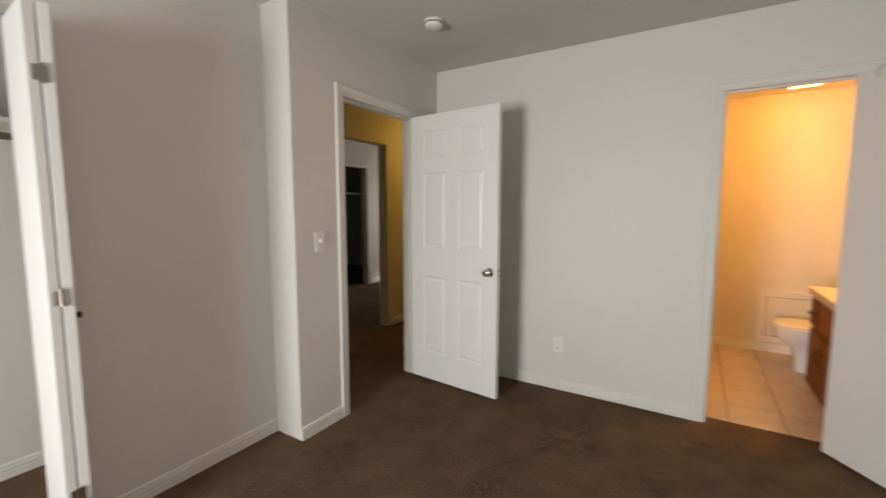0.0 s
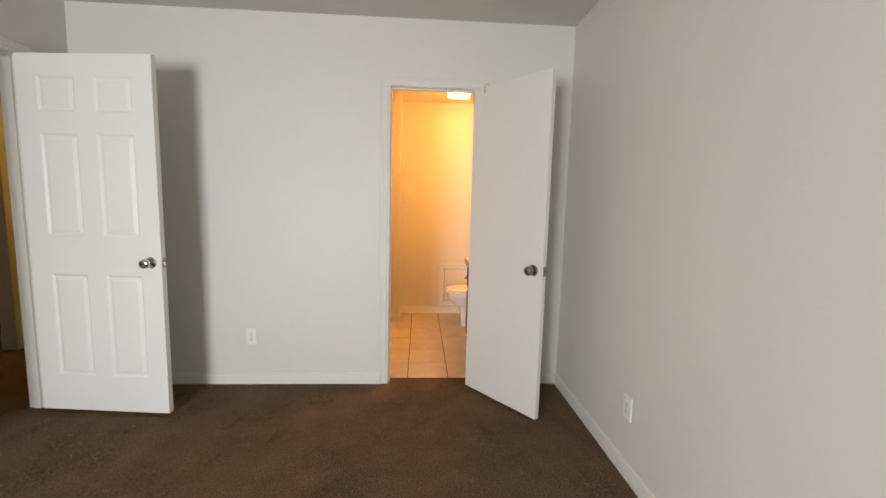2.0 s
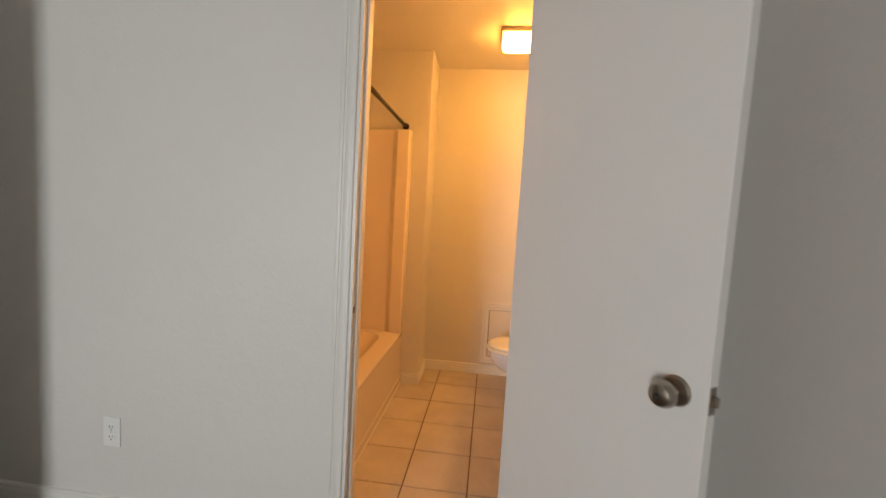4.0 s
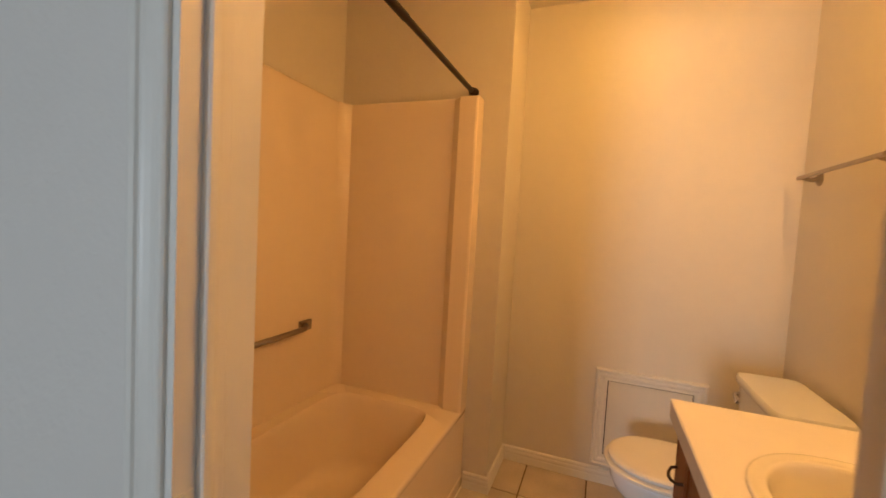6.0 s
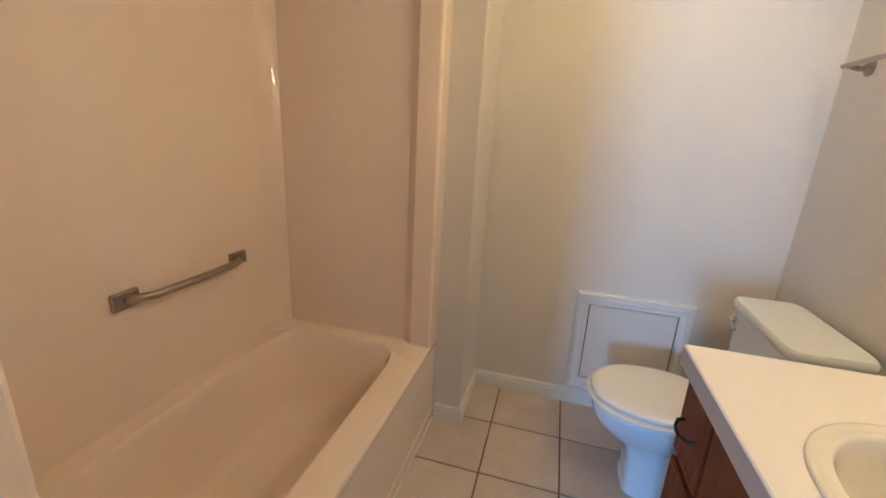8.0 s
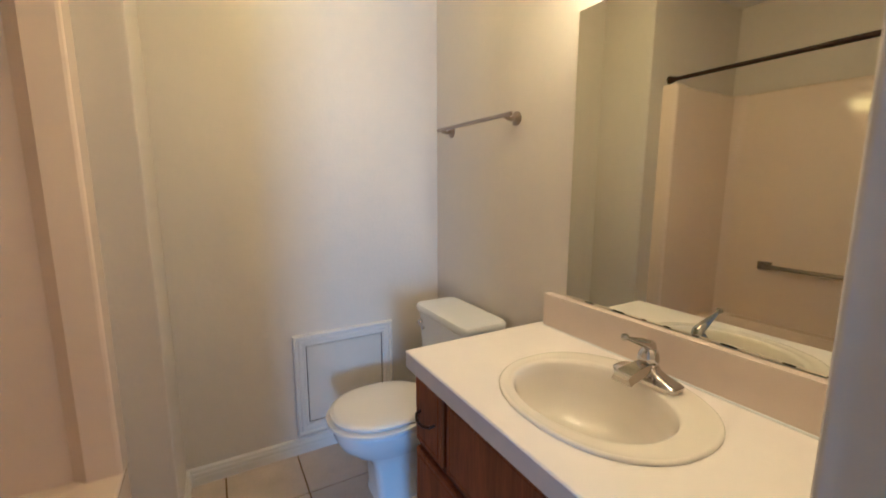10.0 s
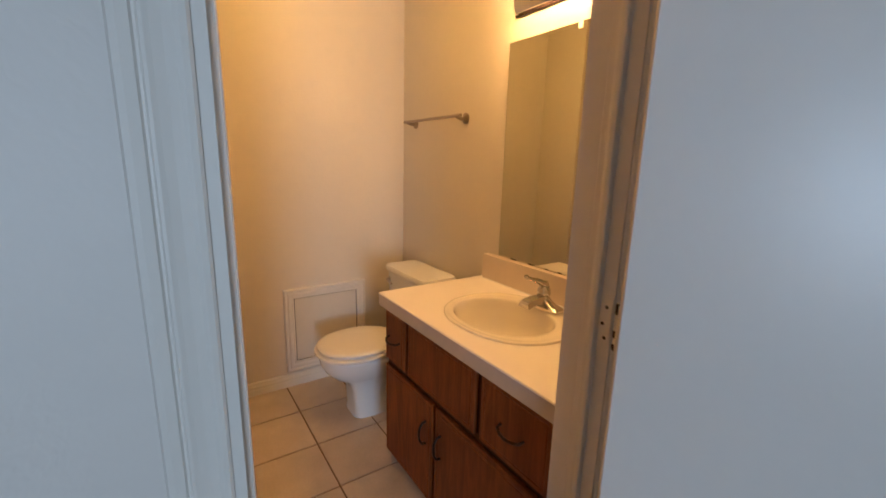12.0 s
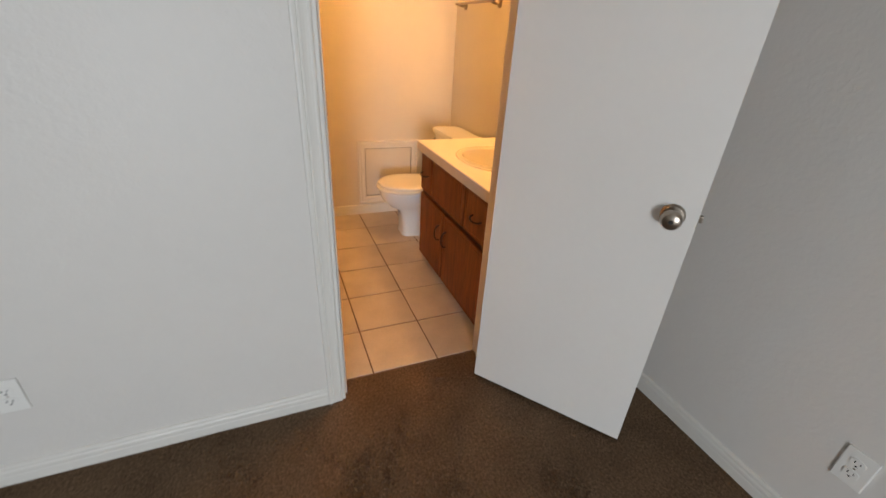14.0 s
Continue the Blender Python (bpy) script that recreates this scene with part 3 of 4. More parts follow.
# ---- small fittings of the bedroom ----
smoke = thing("smoke_detector", "round white smoke detector on the ceiling", "smoke detector", (-1.35, 2.06, H))
part("base", turned([(0.060, 0.0), (0.060, 0.012), (0.0, 0.012)], pose(-1.35, 2.06, H, 180, 0, 0), 36), M_PLASTIC, smoke, smooth=40)
part("cover", turned([(0.054, 0.012), (0.055, 0.026), (0.050, 0.037), (0.036, 0.042), (0.0, 0.043)], pose(-1.35, 2.06, H, 180, 0, 0), 36), M_PLASTIC, smoke, smooth=50)
part("vent_ring", turned([(0.0565, 0.014), (0.0565, 0.019), (0.05, 0.019)], pose(-1.35, 2.06, H, 180, 0, 0), 36), M_DARK, smoke)
part("test_button", turned([(0.010, 0.042), (0.010, 0.045), (0.0, 0.0455)], pose(-1.35, 2.06, H, 180, 0, 0), 16), M_PLASTIC, smoke)


def wall_plate(name, label, category, at, turn, kind, group=""):
    """Electrical plate, built facing -y and turned about z."""
    m = pose(*at, 0, 0, turn)
    t = thing(name, label, category, at, group)
    part("plate", boxes((-0.036, 0.036, -0.006, 0, -0.058, 0.058), bevel=0.003, turn=m), M_PLASTIC, t)
    if kind == "switch":
        part("toggle", boxes((-0.005, 0.005, -0.019, -0.005, -0.004, 0.016), bevel=0.002, turn=m), M_PLASTIC, t)
    else:
        for z in (-0.0195, 0.0195):
            s = part("socket", prism([(x, y) for x, y, _ in oval(0, 0, 0.017, 0.014, 0, 3.0, 20)], 0, 0.002).copy(), M_PLASTIC, t)
            s.data.transform(m @ pose(0, -0.006, z, 90, 0, 0))
            for x, w, h in ((-0.0065, 0.0024, 0.009), (0.0065, 0.0024, 0.007)):
                part("slot", boxes((x - w / 2, x + w / 2, -0.0085, -0.0078, z - h / 2 + 0.003, z + h / 2 + 0.003), turn=m), M_DARK, s)
            part("slot", boxes((-0.0025, 0.0025, -0.0085, -0.0078, z - 0.0105, z - 0.006), turn=m), M_DARK, s)
    part("screw", turned([(0.003, 0), (0.0025, 0.001), (0, 0.001)], m @ pose(0, -0.006, 0.0 if kind != "switch" else 0.03, 90, 0, 0), 10), M_NICKEL, t)
    return t


wall_plate("light_switch", "white toggle light switch beside the hall door", "light switch", (LEFT, 1.565, 1.157), 90, "switch")
wall_plate("wall_outlet", "white double wall outlet low on the wall", "outlet", (-0.770, FAR, 0.342), 0, "outlet", "wall outlets")
wall_plate("wall_outlet", "white double wall outlet near the skirting", "outlet", (RIGHT, 1.862, 0.338), -90, "outlet", "wall outlets")

# ---- tub ----
TX0, TX1, TY0, TY1, RIM = BL, 0.046, BATH0 + 0.003, NY, 0.395


def rect_ring(x0, x1, y0, y1, z, cx, cy, count=64):
    """Points on a rectangle, at even angles from a centre, with the corners kept."""
    ring = []
    angles = [2 * math.pi * i / count for i in range(count)]
    for x, y in ((x0, y0), (x1, y0), (x1, y1), (x0, y1)):
        a = math.atan2(y - cy, x - cx) % (2 * math.pi)
        k = min(range(count), key=lambda i: abs((angles[i] - a + math.pi) % (2 * math.pi) - math.pi))
        angles[k] = a
    for a in angles:
        c, s = math.cos(a), math.sin(a)
        r = min(((x1 if c > 0 else x0) - cx) / c if abs(c) > 1e-9 else 1e9, ((y1 if s > 0 else y0) - cy) / s if abs(s) > 1e-9 else 1e9)
        ring.append((cx + r * c, cy + r * s, z))
    return ring


tub = thing("bathtub", "beige fibreglass alcove bathtub", "bathtub", (-0.34, 3.70, 0.0))
tcx, tcy = -0.345, 3.68
rings = [rect_ring(TX0 + 0.03, TX1 - 0.004, TY0, TY1, RIM - 0.03, tcx, tcy, 96), rect_ring(TX0 + 0.03, TX1, TY0, TY1, RIM - 0.012, tcx, tcy, 96),
         rect_ring(TX0 + 0.03, TX1 - 0.003, TY0, TY1, RIM - 0.003, tcx, tcy, 96), rect_ring(TX0 + 0.03, TX1 - 0.010, TY0, TY1, RIM, tcx, tcy, 96)]
for ax, ay, z, p in ((0.240, 0.604, RIM + 0.001, 8), (0.236, 0.600, RIM - 0.005, 8), (0.231, 0.594, RIM - 0.020, 8), (0.215, 0.565, 0.25, 5.5), (0.203, 0.535, 0.12, 5),
                     (0.188, 0.510, 0.075, 5), (0.160, 0.470, 0.060, 4.5), (0.08, 0.25, 0.058, 3)):
    rings.append(oval(tcx + 0.017, tcy, ax + 0.022, ay, z, p, 96))
part("basin", loft(rings, close_first=False), M_FIBER, tub, smooth=50)
ap = [(TX1 - 0.03, TY0), (TX1 - 0.004, TY0), (TX1 - 0.004, TY1), (TX1 - 0.03, TY1)]
part("apron", loft([[(x + (0.004 if x > 0 and z < 0.06 else 0), y, z) for x, y in ap] for z in (0.0, 0.05, 0.06, RIM - 0.03)]), M_FIBER, tub, "beige tub apron meeting the tiles")
part("drain", turned([(0.03, 0.0), (0.028, 0.003), (0.0, 0.002)], pose(-0.345, 3.25, 0.0585), 20), M_CHROME, tub)
setting("caulk_line", boxes((TX1 - 0.002, TX1 + 0.006, TY0, TY1, 0, 0.006)), M_CAULK, "line of caulk along the tub")

surround = thing("tub_surround", "beige fibreglass tub surround with a rolled top edge", "tub surround", (-0.6, 3.70, RIM))
TOP = 1.832
SX, SE, SN = -0.658, 4.352, 3.045


def round_corner(cx, cy, r, a0, a1, n=8):
    return [(cx + r * math.cos(radians(a0 + (a1 - a0) * i / n)), cy + r * math.sin(radians(a0 + (a1 - a0) * i / n))) for i in range(n + 1)]


def shell(outline, front):
    """Upright panel, with the top edge rolled back to the wall over its last centimetres."""
    base = [(x, y, RIM - 0.002) for x, y in outline]
    rings = [base, [(x, y, TOP - 0.018) for x, y in outline]]
    for k, dz in ((0.35, TOP - 0.006), (0.75, TOP - 0.001), (1.0, TOP + 0.0)):
        rings.append([(x + front[0] * 0.012 * k, y + front[1] * 0.012 * k, dz) for x, y in outline])
    return loft(rings)


part("back_panel", shell([(BL, SN + 0.05), (SX + 0.025, SN + 0.05), (SX + 0.009, 3.25), (SX + 0.001, 3.45), (SX, 3.62), (SX, SE - 0.071), (BL, SE - 0.071)], (-1, 0)), M_FIBER, surround, smooth=22)
far_line = round_corner(SX + 0.09, SE - 0.071, 0.09, 180, 128, 12) + [(-0.076, SE), (-0.040, SE - 0.030), (0.034, SE - 0.030), (0.041, SE - 0.027), (0.045, SE - 0.021), (0.046, NY)]
part("end_panel", shell(far_line + [(BL, NY), (BL, SE - 0.071)], (0, 1)), M_FIBER, surround, smooth=22)
near_line = [(x, SN + SE - y) for x, y in far_line[:-1]] + [(0.046, TY0)]
part("end_panel", shell((near_line + [(BL, TY0), (BL, SN + 0.071)])[::-1], (0, -1)), M_FIBER, surround, smooth=22)

rod = thing("shower_rod", "dark bronze shower curtain rod over the tub", "shower rod", (0.004, 3.7, 1.868))
part("tube", tube([(-0.006, BATH0 + 0.01, 1.868), (-0.006, 3.70, 1.868)], 0.0135), M_BRONZE, rod, smooth=40)
part("inner_tube", tube([(-0.006, 3.69, 1.868), (-0.006, NY - 0.008, 1.868)], 0.0115), M_BRONZE, rod, smooth=40)
for y, s in ((NY, -1), (BATH0 + 0.003, 1)):
    part("flange", turned([(0.024, 0), (0.024, 0.006), (0.018, 0.014), (0.016, 0.035), (0.0, 0.036)], pose(-0.006, y, 1.868, -90 * s, 0, 0)), M_BRONZE, rod, smooth=40)

grab = thing("grab_bar", "brushed metal grab bar on the tub surround", "grab bar", (SX, 3.87, 0.755))
pts = [(SX + 0.012, 3.665, 0.757), (SX + 0.035, 3.685, 0.757), (SX + 0.05, 3.72, 0.757), (SX + 0.055, 3.87, 0.757), (SX + 0.05, 4.03, 0.757), (SX + 0.035, 4.065, 0.757), (SX + 0.012, 4.085, 0.757)]
part("bar", tube(pts, 0.0125), M_NICKEL, grab, smooth=50)
for y0, y1 in ((3.625, 3.70), (4.05, 4.125)):
    part("mount", boxes((SX, SX + 0.016, y0, y1, 0.733, 0.781), bevel=0.004), M_NICKEL, grab)

# ---- access panel ----
panel = thing("access_panel", "framed plumbing access panel painted like the wall", "access panel", (0.858, END, 0.09))
# near-black sheet behind the board paints the shade of the gap
part("gap_shade", boxes((0.660, 1.058, END - 0.003, END, 0.140, 0.540)), M_DARK, panel, "dark sheet painted as the shade in the gap round the board")
part("board", boxes((0.677, 1.041, END - 0.009, END - 0.003, 0.155, 0.525), bevel=0.001, segments=1), M_BATHWALL, panel)
PROF = [(0, 0), (0, 0.014), (0.006, 0.014), (0.012, 0.012), (0.020, 0.017), (0.030, 0.018), (0.034, 0.013), (0.040, 0.013), (0.046, 0.021), (0.053, 0.019), (0.055, 0)]
px0, px1, pz0, pz1 = 0.672, 1.046, 0.150, 0.530
out = Vector((0, -1, 0))
for (a, da), (b, db) in ((((px0, pz0), (-1, -1)), ((px0, pz1), (-1, 1))), (((px0, pz1), (-1, 1)), ((px1, pz1), (1, 1))),
                         (((px1, pz1), (1, 1)), ((px1, pz0), (1, -1))), (((px1, pz0), (1, -1)), ((px0, pz0), (-1, -1)))):
    part("frame_moulding", moulding(PROF, [((a[0], END, a[1]), (da[0], 0, da[1]), out), ((b[0], END, b[1]), (db[0], 0, db[1]), out)]), M_TRIM, panel)

# ---- toilet ----
TC = 4.325
toilet = thing("toilet", "white two-piece toilet with the lid down", "toilet", (1.05, TC, 0.0))
foot = []
for z, cx, ax, ay, p in ((0.0, 1.02, 0.190, 0.098, 5), (0.02, 1.02, 0.188, 0.096, 5), (0.03, 1.02, 0.184, 0.093, 5.5), (0.15, 1.01, 0.182, 0.090, 5.5), (0.20, 1.0, 0.190, 0.097, 4.5),
                         (0.225, 0.965, 0.215, 0.120, 2.6), (0.265, 0.94, 0.232, 0.148, 2.4), (0.30, 0.925, 0.235, 0.166, 2.3), (0.333, 0.915, 0.230, 0.174, 2.3),
                         (0.346, 0.912, 0.230, 0.174, 2.3), (0.352, 0.905, 0.228, 0.168, 2.3), (0.352, 0.905, 0.1, 0.08, 2.2)):
    foot.append(oval(cx, TC, ax, ay, z, p, 56))
part("bowl", loft(foot), M_PORC, toilet, smooth=60)
part("shelf", boxes((1.08, 1.345, TC - 0.10, TC + 0.10, 0.20, 0.386), bevel=0.02, segments=3), M_PORC, toilet, smooth=40)
part("seat", loft([oval(0.888, TC, a * 0.222, a * 0.183, z, 2.25, 56) for a, z in ((0.97, 0.354), (1.0, 0.358), (1.0, 0.368), (0.97, 0.372))]), M_SEAT, toilet, "white toilet seat", 40)
part("lid", loft([oval(0.890, TC, a * 0.212, a * 0.172, z, 2.25, 56) for a, z in ((0.93, 0.372), (0.93, 0.3785), (0.985, 0.379), (1.0, 0.382), (1.0, 0.389), (0.97, 0.395), (0.9, 0.398), (0.6, 0.399))]), M_SEAT, toilet, "closed white toilet lid", 40)
for dy in (-0.075, 0.075):
    part("seat_hinge", boxes((1.075, 1.115, TC + dy - 0.02, TC + dy + 0.02, 0.353, 0.380), bevel=0.006), M_SEAT, toilet)
    part("bolt_cap", turned([(0.016, 0), (0.015, 0.012), (0.008, 0.02), (0, 0.021)], pose(1.05, TC + dy * 1.18, 0.01)), M_PORC, toilet, smooth=40)
tank = part("tank", loft([oval(1.245, TC, ax, ay, z, 9, 56) for ax, ay, z in ((0.080, 0.180, 0.385), (0.090, 0.195, 0.42), (0.098, 0.207, 0.66), (0.099, 0.208, 0.690))]), M_PORC, toilet, smooth=40)
part("tank_lid", loft([oval(1.243, TC, ax, ay, z, 9, 56) for ax, ay, z in ((0.106, 0.216, 0.690), (0.110, 0.220, 0.696), (0.110, 0.220, 0.714), (0.104, 0.214, 0.723), (0.06, 0.15, 0.725))]), M_PORC, toilet, "white tank lid", 40)
lever = part("flush_lever", turned([(0.012, 0), (0.012, 0.006), (0.006, 0.010), (0.006, 0.018), (0, 0.018)], pose(1.147, TC + 0.165, 0.645, 0, -90, 0)), M_CHROME, toilet, "chrome flush lever", 40)
part("lever_arm", tube([(1.130, TC + 0.170, 0.645), (1.124, TC + 0.14, 0.643), (1.122, TC + 0.095, 0.636)], [0.006, 0.005, 0.007], squash=0.7), M_CHROME, lever, smooth=40)

# ---- vanity ----
VX, VY0, VY1, CT = 0.841, BATH0 + 0.006, 3.920, 0.775
vanity = thing("vanity_cabinet", "dark-stained oak vanity cabinet with two doors", "cabinet", (1.1, 3.46, 0.0))
# body and toe kick wear the darkened oak as painted gap shade
part("body", boxes((VX + 0.016, BR - 0.002, VY0, VY1, 0.045, 0.60), (VX + 0.016, 0.871, VY0, VY1, 0.60, 0.722), (VX + 0.016, BR - 0.002, VY1 - 0.018, VY1, 0.60, 0.722)), M_WOODSHADE, vanity)
part("toe_kick", boxes((VX + 0.05, VX + 0.065, VY0, VY1 - 0.004, 0.0, 0.045)), M_WOODSHADE, vanity)


def cab_front(name, y0, y1, z0, z1, pull):
    """Overlay front with a sloped lip; pull: 'bar' upright, 'bail' level or ''."""
    rings = []
    for e, x in ((0.0, VX + 0.016), (0.0, VX + 0.004), (0.005, VX), (0.016, VX), (0.019, VX + 0.002), (0.022, VX)):
        rings.append([(x, y0 + e, z0 + e), (x, y1 - e, z0 + e), (x, y1 - e, z1 - e), (x, y0 + e, z1 - e)])
    f = part(name, loft(rings), M_WOOD, vanity)
    cy, cz = (y0 + y1) / 2, (z0 + z1) / 2
    if pull == "bail":
        part("handle", tube([(VX, cy - 0.045, cz), (VX - 0.016, cy - 0.042, cz - 0.004), (VX - 0.026, cy - 0.02, cz - 0.008), (VX - 0.028, cy, cz - 0.009), (VX - 0.026, cy + 0.02, cz - 0.008), (VX - 0.016, cy + 0.042, cz - 0.004), (VX, cy + 0.045, cz)], 0.0045, 10),
             M_BRONZE, f, "dark bronze pull", 40)
    elif pull:
        hy = y0 + 0.040 if pull == "low" else y1 - 0.040
        part("handle", tube([(VX, hy, 0.285), (VX - 0.016, hy, 0.288), (VX - 0.027, hy, 0.308), (VX - 0.029, hy, 0.330), (VX - 0.027, hy, 0.352), (VX - 0.016, hy, 0.372), (VX, hy, 0.375)], 0.0045, 10),
             M_BRONZE, f, "dark bronze pull", 40)
    return f


cab_front("drawer", 3.757, 3.917, 0.488, 0.708, "bail")
cab_front("false_front", 3.318, 3.732, 0.488, 0.708, "")
cab_front("drawer", 3.015, 3.290, 0.488, 0.708, "bail")
cab_front("cabinet_door", 3.548, 3.917, 0.050, 0.462, "low")
cab_front("cabinet_door", 3.015, 3.530, 0.050, 0.462, "high")

counter = thing("countertop", "cream laminate countertop with a backsplash", "countertop", (1.1, 3.46, 0.722))
SKX, SKY = 1.101, 3.460
hole = oval(SKX, SKY, 0.19, 0.225, 0, 2.2, 96)
cx0, cx1, cy0, cy1 = 0.817, BR - 0.001, BATH0 + 0.004, 3.934


def at_z(ring, z):
    return [(x, y, z) for x, y, _ in ring]


outer = rect_ring(cx0, cx1, cy0, cy1, 0, SKX, SKY, 96)
top_in = rect_ring(cx0 + 0.003, cx1, cy0, cy1 - 0.003, 0, SKX, SKY, 96)
part("top", loft([at_z(hole, 0.735), at_z(hole, CT), at_z(top_in, CT), at_z(outer, CT - 0.003), at_z(outer, CT - 0.006), at_z(hole, CT - 0.006)], False, False), M_LAMINATE, counter)
# edge strips carry painted shade, darker than the top
part("front_edge", boxes((cx0 + 0.001, cx0 + 0.02, cy0, cy1 - 0.001, 0.722, CT - 0.004), (cx0 + 0.02, cx1, cy1 - 0.021, cy1 - 0.001, 0.722, CT - 0.004)), M_EDGE_SHADE, counter, "laminate edge with its shade painted into a darker colour")
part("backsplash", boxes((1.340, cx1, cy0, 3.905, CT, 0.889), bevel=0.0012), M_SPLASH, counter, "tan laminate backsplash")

sink = thing("sink", "oval cream drop-in sink", "sink", (SKX, SKY, 0.64))
rings = []
for cx, cy, ax, ay, z, p in ((SKX, SKY, 0.214, 0.246, CT + 0.0005, 2.2), (SKX, SKY, 0.214, 0.246, CT + 0.005, 2.2), (SKX, SKY, 0.211, 0.243, CT + 0.008, 2.2), (SKX, SKY, 0.206, 0.238, CT + 0.0085, 2.2),
                             (SKX - 0.002, SKY, 0.200, 0.232, CT + 0.006, 2.2), (SKX - 0.012, SKY + 0.008, 0.176, 0.210, CT + 0.006, 2.15), (SKX - 0.018, SKY + 0.012, 0.164, 0.199, CT + 0.007, 2.1),
                             (SKX - 0.020, SKY + 0.012, 0.159, 0.194, CT + 0.005, 2.1), (SKX - 0.020, SKY + 0.012, 0.155, 0.190, CT - 0.002, 2.1), (SKX - 0.020, SKY + 0.012, 0.151, 0.186, CT - 0.025, 2.1),
                             (SKX - 0.020, SKY + 0.012, 0.143, 0.177, CT - 0.07, 2.1), (SKX - 0.019, SKY + 0.012, 0.128, 0.160, CT - 0.110, 2.1), (SKX - 0.017, SKY + 0.010, 0.100, 0.127, CT - 0.138, 2.05),
                             (SKX - 0.014, SKY + 0.006, 0.055, 0.068, CT - 0.150, 2), (SKX - 0.014, SKY + 0.006, 0.022, 0.022, CT - 0.153, 2)):
    rings.append(oval(cx, cy, ax, ay, z, p, 72))
part("basin", loft(rings, close_first=False), M_SINK, sink, smooth=60)
part("drain", turned([(0.023, 0), (0.022, 0.003), (0.016, 0.002), (0.014, 0.006), (0, 0.008)], pose(SKX - 0.014, SKY + 0.006, CT - 0.152)), M_CHROME, sink, "chrome drain stopper", 40)

faucet = thing("faucet", "chrome single-lever basin faucet", "faucet", (1.256, SKY - 0.01, CT + 0.01))
FX, FY, FZ = 1.258, SKY - 0.012, CT + 0.009
part("base", loft([oval(FX, FY, ax, ay, z, p, 40) for ax, ay, z, p in ((0.029, 0.082, FZ, 7), (0.030, 0.084, FZ + 0.010, 7), (0.026, 0.080, FZ + 0.015, 6), (0.022, 0.050, FZ + 0.023, 5), (0.020, 0.030, FZ + 0.032, 4), (0.019, 0.024, FZ + 0.040, 4))]), M_CHROME, faucet, smooth=30)
part("body", turned([(0.024, 0.030), (0.022, 0.046), (0.025, 0.050), (0.0255, 0.058), (0.023, 0.072), (0.016, 0.083), (0.008, 0.088), (0, 0.089)], pose(FX, FY, FZ)), M_CHROME, faucet, smooth=40)
part("spout", loft([[(x, FY - w, z0), (x, FY + w, z0), (x, FY + w * 0.75, z1), (x, FY - w * 0.75, z1)] for x, w, z0, z1 in
                    ((FX + 0.012, 0.024, FZ + 0.012, FZ + 0.047), (FX - 0.022, 0.024, FZ + 0.022, FZ + 0.048), (FX - 0.055, 0.0255, FZ + 0.026, FZ + 0.046), (FX - 0.085, 0.027, FZ + 0.021, FZ + 0.040), (FX - 0.100, 0.0275, FZ + 0.016, FZ + 0.033), (FX - 0.103, 0.025, FZ + 0.018, FZ + 0.030))]), M_CHROME, faucet, smooth=20)
part("aerator", turned([(0.010, 0.0), (0.010, 0.010), (0, 0.010)], pose(FX - 0.080, FY, FZ + 0.014)), M_DARK, faucet)
part("lever", tube([(FX + 0.020, FY, FZ + 0.066), (FX + 0.006, FY, FZ + 0.088), (FX - 0.03, FY, FZ + 0.104), (FX - 0.068, FY, FZ + 0.118), (FX - 0.092, FY, FZ + 0.128)], [0.012, 0.0155, 0.0115, 0.0065, 0.0045], 16, 0.85), M_CHROME, faucet, smooth=40)
part("lever_tip", turned([(0.004, -0.004), (0.009, 0.0), (0.010, 0.005), (0.007, 0.010), (0, 0.011)], pose(FX - 0.096, FY, FZ + 0.126)), M_CHROME, faucet, smooth=40)
part("caulk", tube([(1.338, cy0 + 0.01, CT + 0.001), (1.338, 3.30, CT + 0.001), (1.338, 3.90, CT + 0.001)], [0.005, 0.004, 0.002], 8), M_PORC, counter, "glossy bead of caulk", 40)

mirror = thing("mirror", "large frameless wall mirror above the vanity", "mirror", (BR, 3.43, 0.89))
part("glass", boxes((BR - 0.006, BR - 0.001, 3.030, 3.828, 0.892, 1.788), bevel=0.001, segments=1), M_MIRROR, mirror)
for y, z in ((3.473, 1.776), (3.12, 1.776)):
    part("mirror_clip", boxes((BR - 0.010, BR - 0.001, y - 0.009, y + 0.009, z - 0.012, z + 0.010), bevel=0.002), M_PLASTIC, mirror)

edge = random.Random(4)
for k in range(9):
    y, w = 3.06 + 0.082 * k + edge.uniform(-0.02, 0.02), edge.uniform(0.006, 0.022)
    part("silver_loss", prism([(px, py) for px, py, _ in oval(0, 0, 0.0015 + w * 0.05, w, 0, 2.6, 14)], 0, 0.0006).copy(), M_DARK, mirror, "dark worn spot at the mirror's edge").data.transform(pose(BR - 0.0062, y, 0.8945, 0, -90, 0))

# ---- lamps ----
bar = thing("vanity_light", "vanity light bar with four bare globe bulbs", "wall light", (BR, 3.475, 1.93))
channel = []
for y, k in ((3.160, 0.0), (3.160, 0.80), (3.165, 0.93), (3.175, 1.0), (3.780, 1.0), (3.790, 0.93), (3.795, 0.80), (3.795, 0.0)):
    channel.append([(BR - 0.001, y, 1.935 - 0.052 * max(k, 0.02))] + [(BR - 0.006 - 0.026 * k * abs(math.cos(radians(a))) ** 0.5, y, 1.935 + 0.052 * max(k, 0.02) * math.sin(radians(a))) for a in range(-90, 91, 12)] + [(BR - 0.001, y, 1.935 + 0.052 * max(k, 0.02))])
part("backplate", loft(channel), M_CHROME, bar, "polished metal channel", 35)
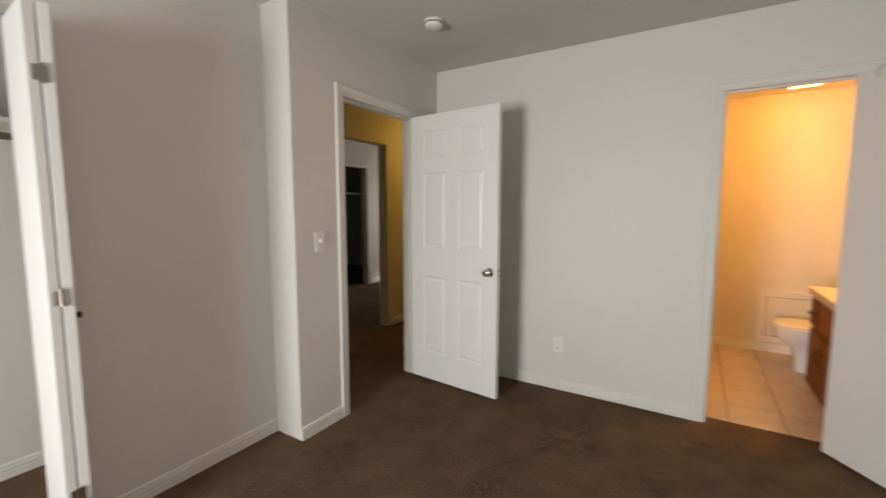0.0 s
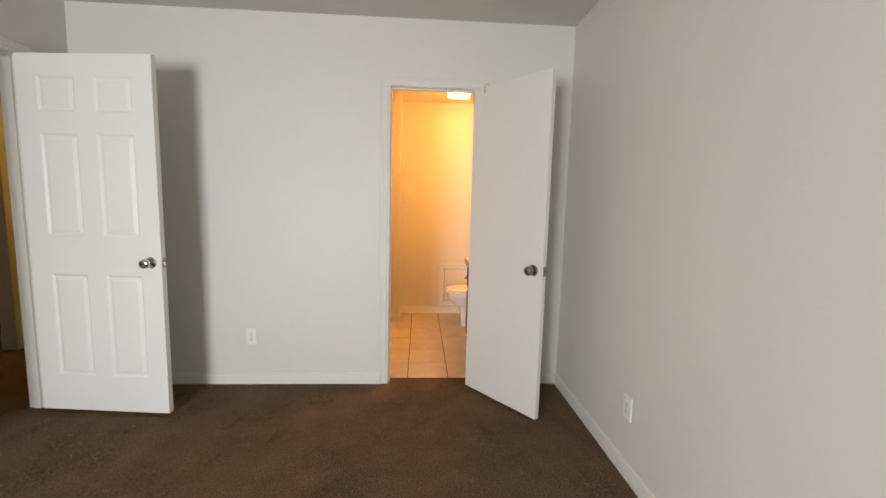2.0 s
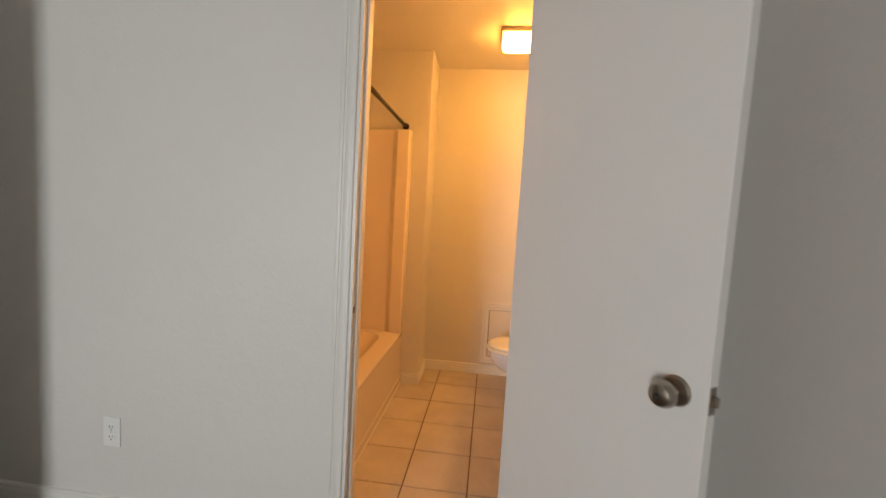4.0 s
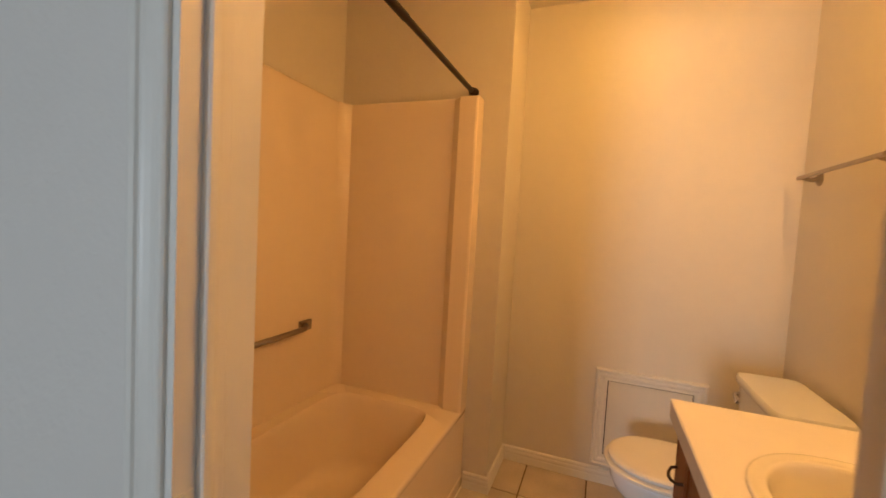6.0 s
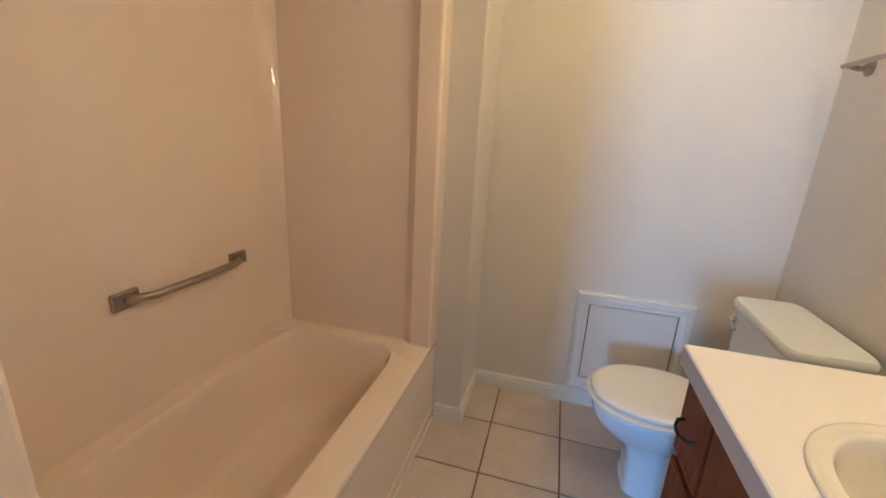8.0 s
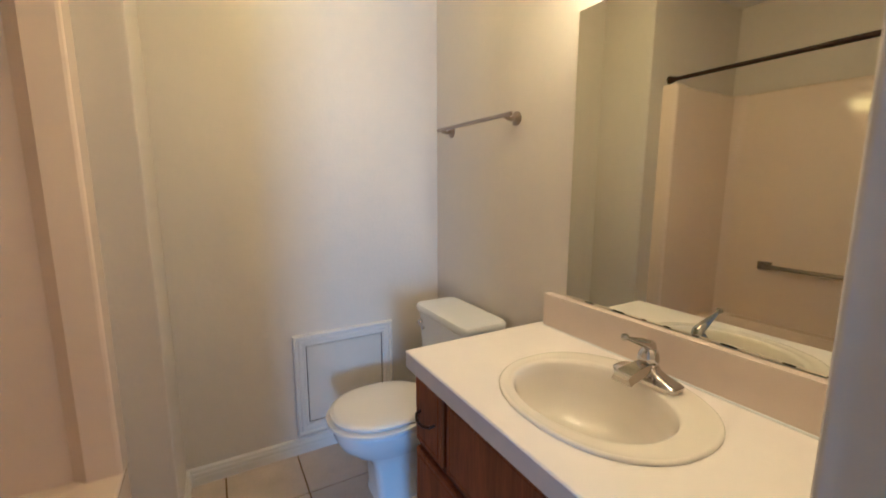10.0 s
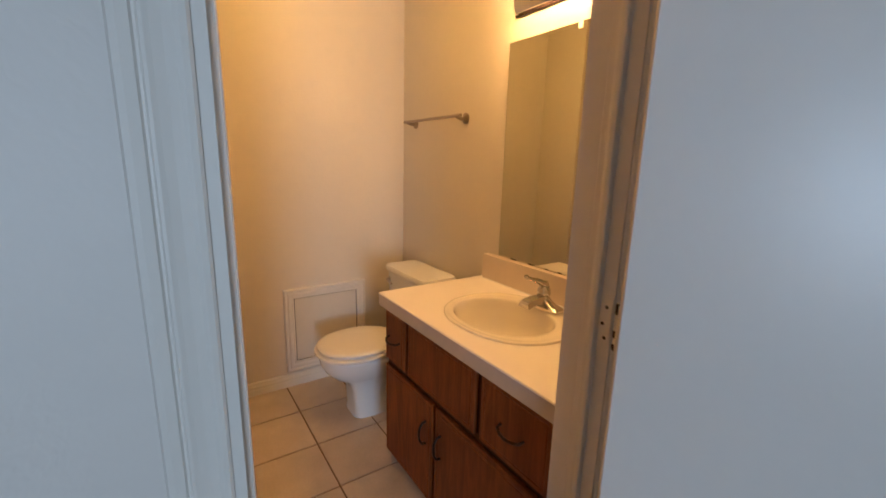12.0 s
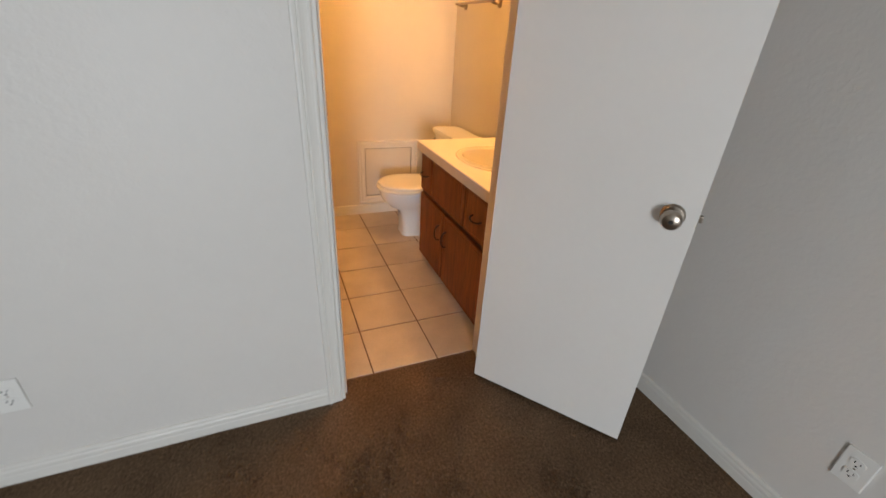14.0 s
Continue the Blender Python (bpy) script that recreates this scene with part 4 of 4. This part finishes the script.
part("lower_trim", boxes((BR - 0.012, BR, 3.156, 3.799, 1.876, 1.884), bevel=0.003), M_BRONZE, bar)
for y in (3.695, 3.548, 3.402, 3.256):
    socket = part("socket_cup", turned([(0.030, 0.028), (0.030, 0.034), (0.022, 0.040), (0.020, 0.062), (0.016, 0.064), (0, 0.064)], pose(BR, y, 1.935, 0, -90, 0)), M_CHROME, bar, "chrome lamp socket", 40)
    prof = [(0.013, 0.062), (0.014, 0.070)] + [(0.040 * math.sin(radians(a)), 0.112 - 0.040 * math.cos(radians(a))) for a in range(25, 181, 12)]
    part("bulb", turned(prof, pose(BR, y, 1.935, 0, -90, 0), 28), M_BULB, socket, "glowing globe bulb", 60)

clight = thing("ceiling_light", "square frosted ceiling light, switched on", "ceiling light", (0.74, 4.15, HB))
part("base", boxes((0.625, 0.855, 4.035, 4.265, HB - 0.025, HB), bevel=0.004), M_NICKEL, clight)
part("shade", loft([oval(0.74, 4.15, a, a, z, 7, 40) for a, z in ((0.105, HB - 0.024), (0.105, HB - 0.055), (0.098, HB - 0.072), (0.07, HB - 0.078))]), M_SHADE, clight, "frosted glass shade", 50)

towel = thing("towel_bar", "satin metal towel bar on the wall", "towel bar", (BR, 4.36, 1.52))
part("bar", tube([(BR - 0.058, 4.085, 1.520), (BR - 0.058, 4.630, 1.520)], 0.008), M_NICKEL, towel, smooth=40)
for y in (4.120, 4.600):
    post = part("post", tube([(BR - 0.008, y, 1.512), (BR - 0.03, y, 1.508), (BR - 0.048, y, 1.514), (BR - 0.058, y, 1.522)], [0.010, 0.008, 0.009, 0.012]), M_NICKEL, towel, smooth=40)
    part("rose", turned([(0.026, 0), (0.026, 0.005), (0.018, 0.010), (0.010, 0.014), (0, 0.014)], pose(BR, y, 1.512, 0, -90, 0)), M_NICKEL, post, smooth=40)

# ---- floor tiles ----
setting("bath_subfloor", boxes((TX1, BR, 2.960, END, -0.05, -0.003)), M_GROUT, "dark grout bed")
tiles = tagged(new("tile_floor"), "beige square ceramic floor tiles with dark grout", "", "", "structure")
PX, PY, GAP = 0.3005, 0.299, 0.007
shared = {}
for i in range(-1, 6):
    for j in range(-1, 7):
        x0, x1 = max(0.008 + i * PX + GAP / 2, TX1 + 0.004), min(0.008 + (i + 1) * PX - GAP / 2, BR - 0.002)
        y0, y1 = max(2.967 + j * PY + GAP / 2, 2.962), min(2.967 + (j + 1) * PY - GAP / 2, END - 0.002)
        if x1 - x0 < 0.01 or y1 - y0 < 0.01:
            continue
        key = (round(x1 - x0, 3), round(y1 - y0, 3))
        if key not in shared:
            w, d = key[0] / 2, key[1] / 2
            rr = [[(-w + e, -d + e, z), (w - e, -d + e, z), (w - e, d - e, z), (-w + e, d - e, z)] for e, z in ((0, -0.006), (0, -0.0015), (0.0015, 0.0), )]
            shared[key] = mesh_of("tile", loft(rr), M_TILE)
        t = new("tile", shared[key])
        t.parent = tiles
        t.matrix_basis = pose((x0 + x1) / 2, (y0 + y1) / 2, 0.001 + random.uniform(-0.0004, 0.0004))
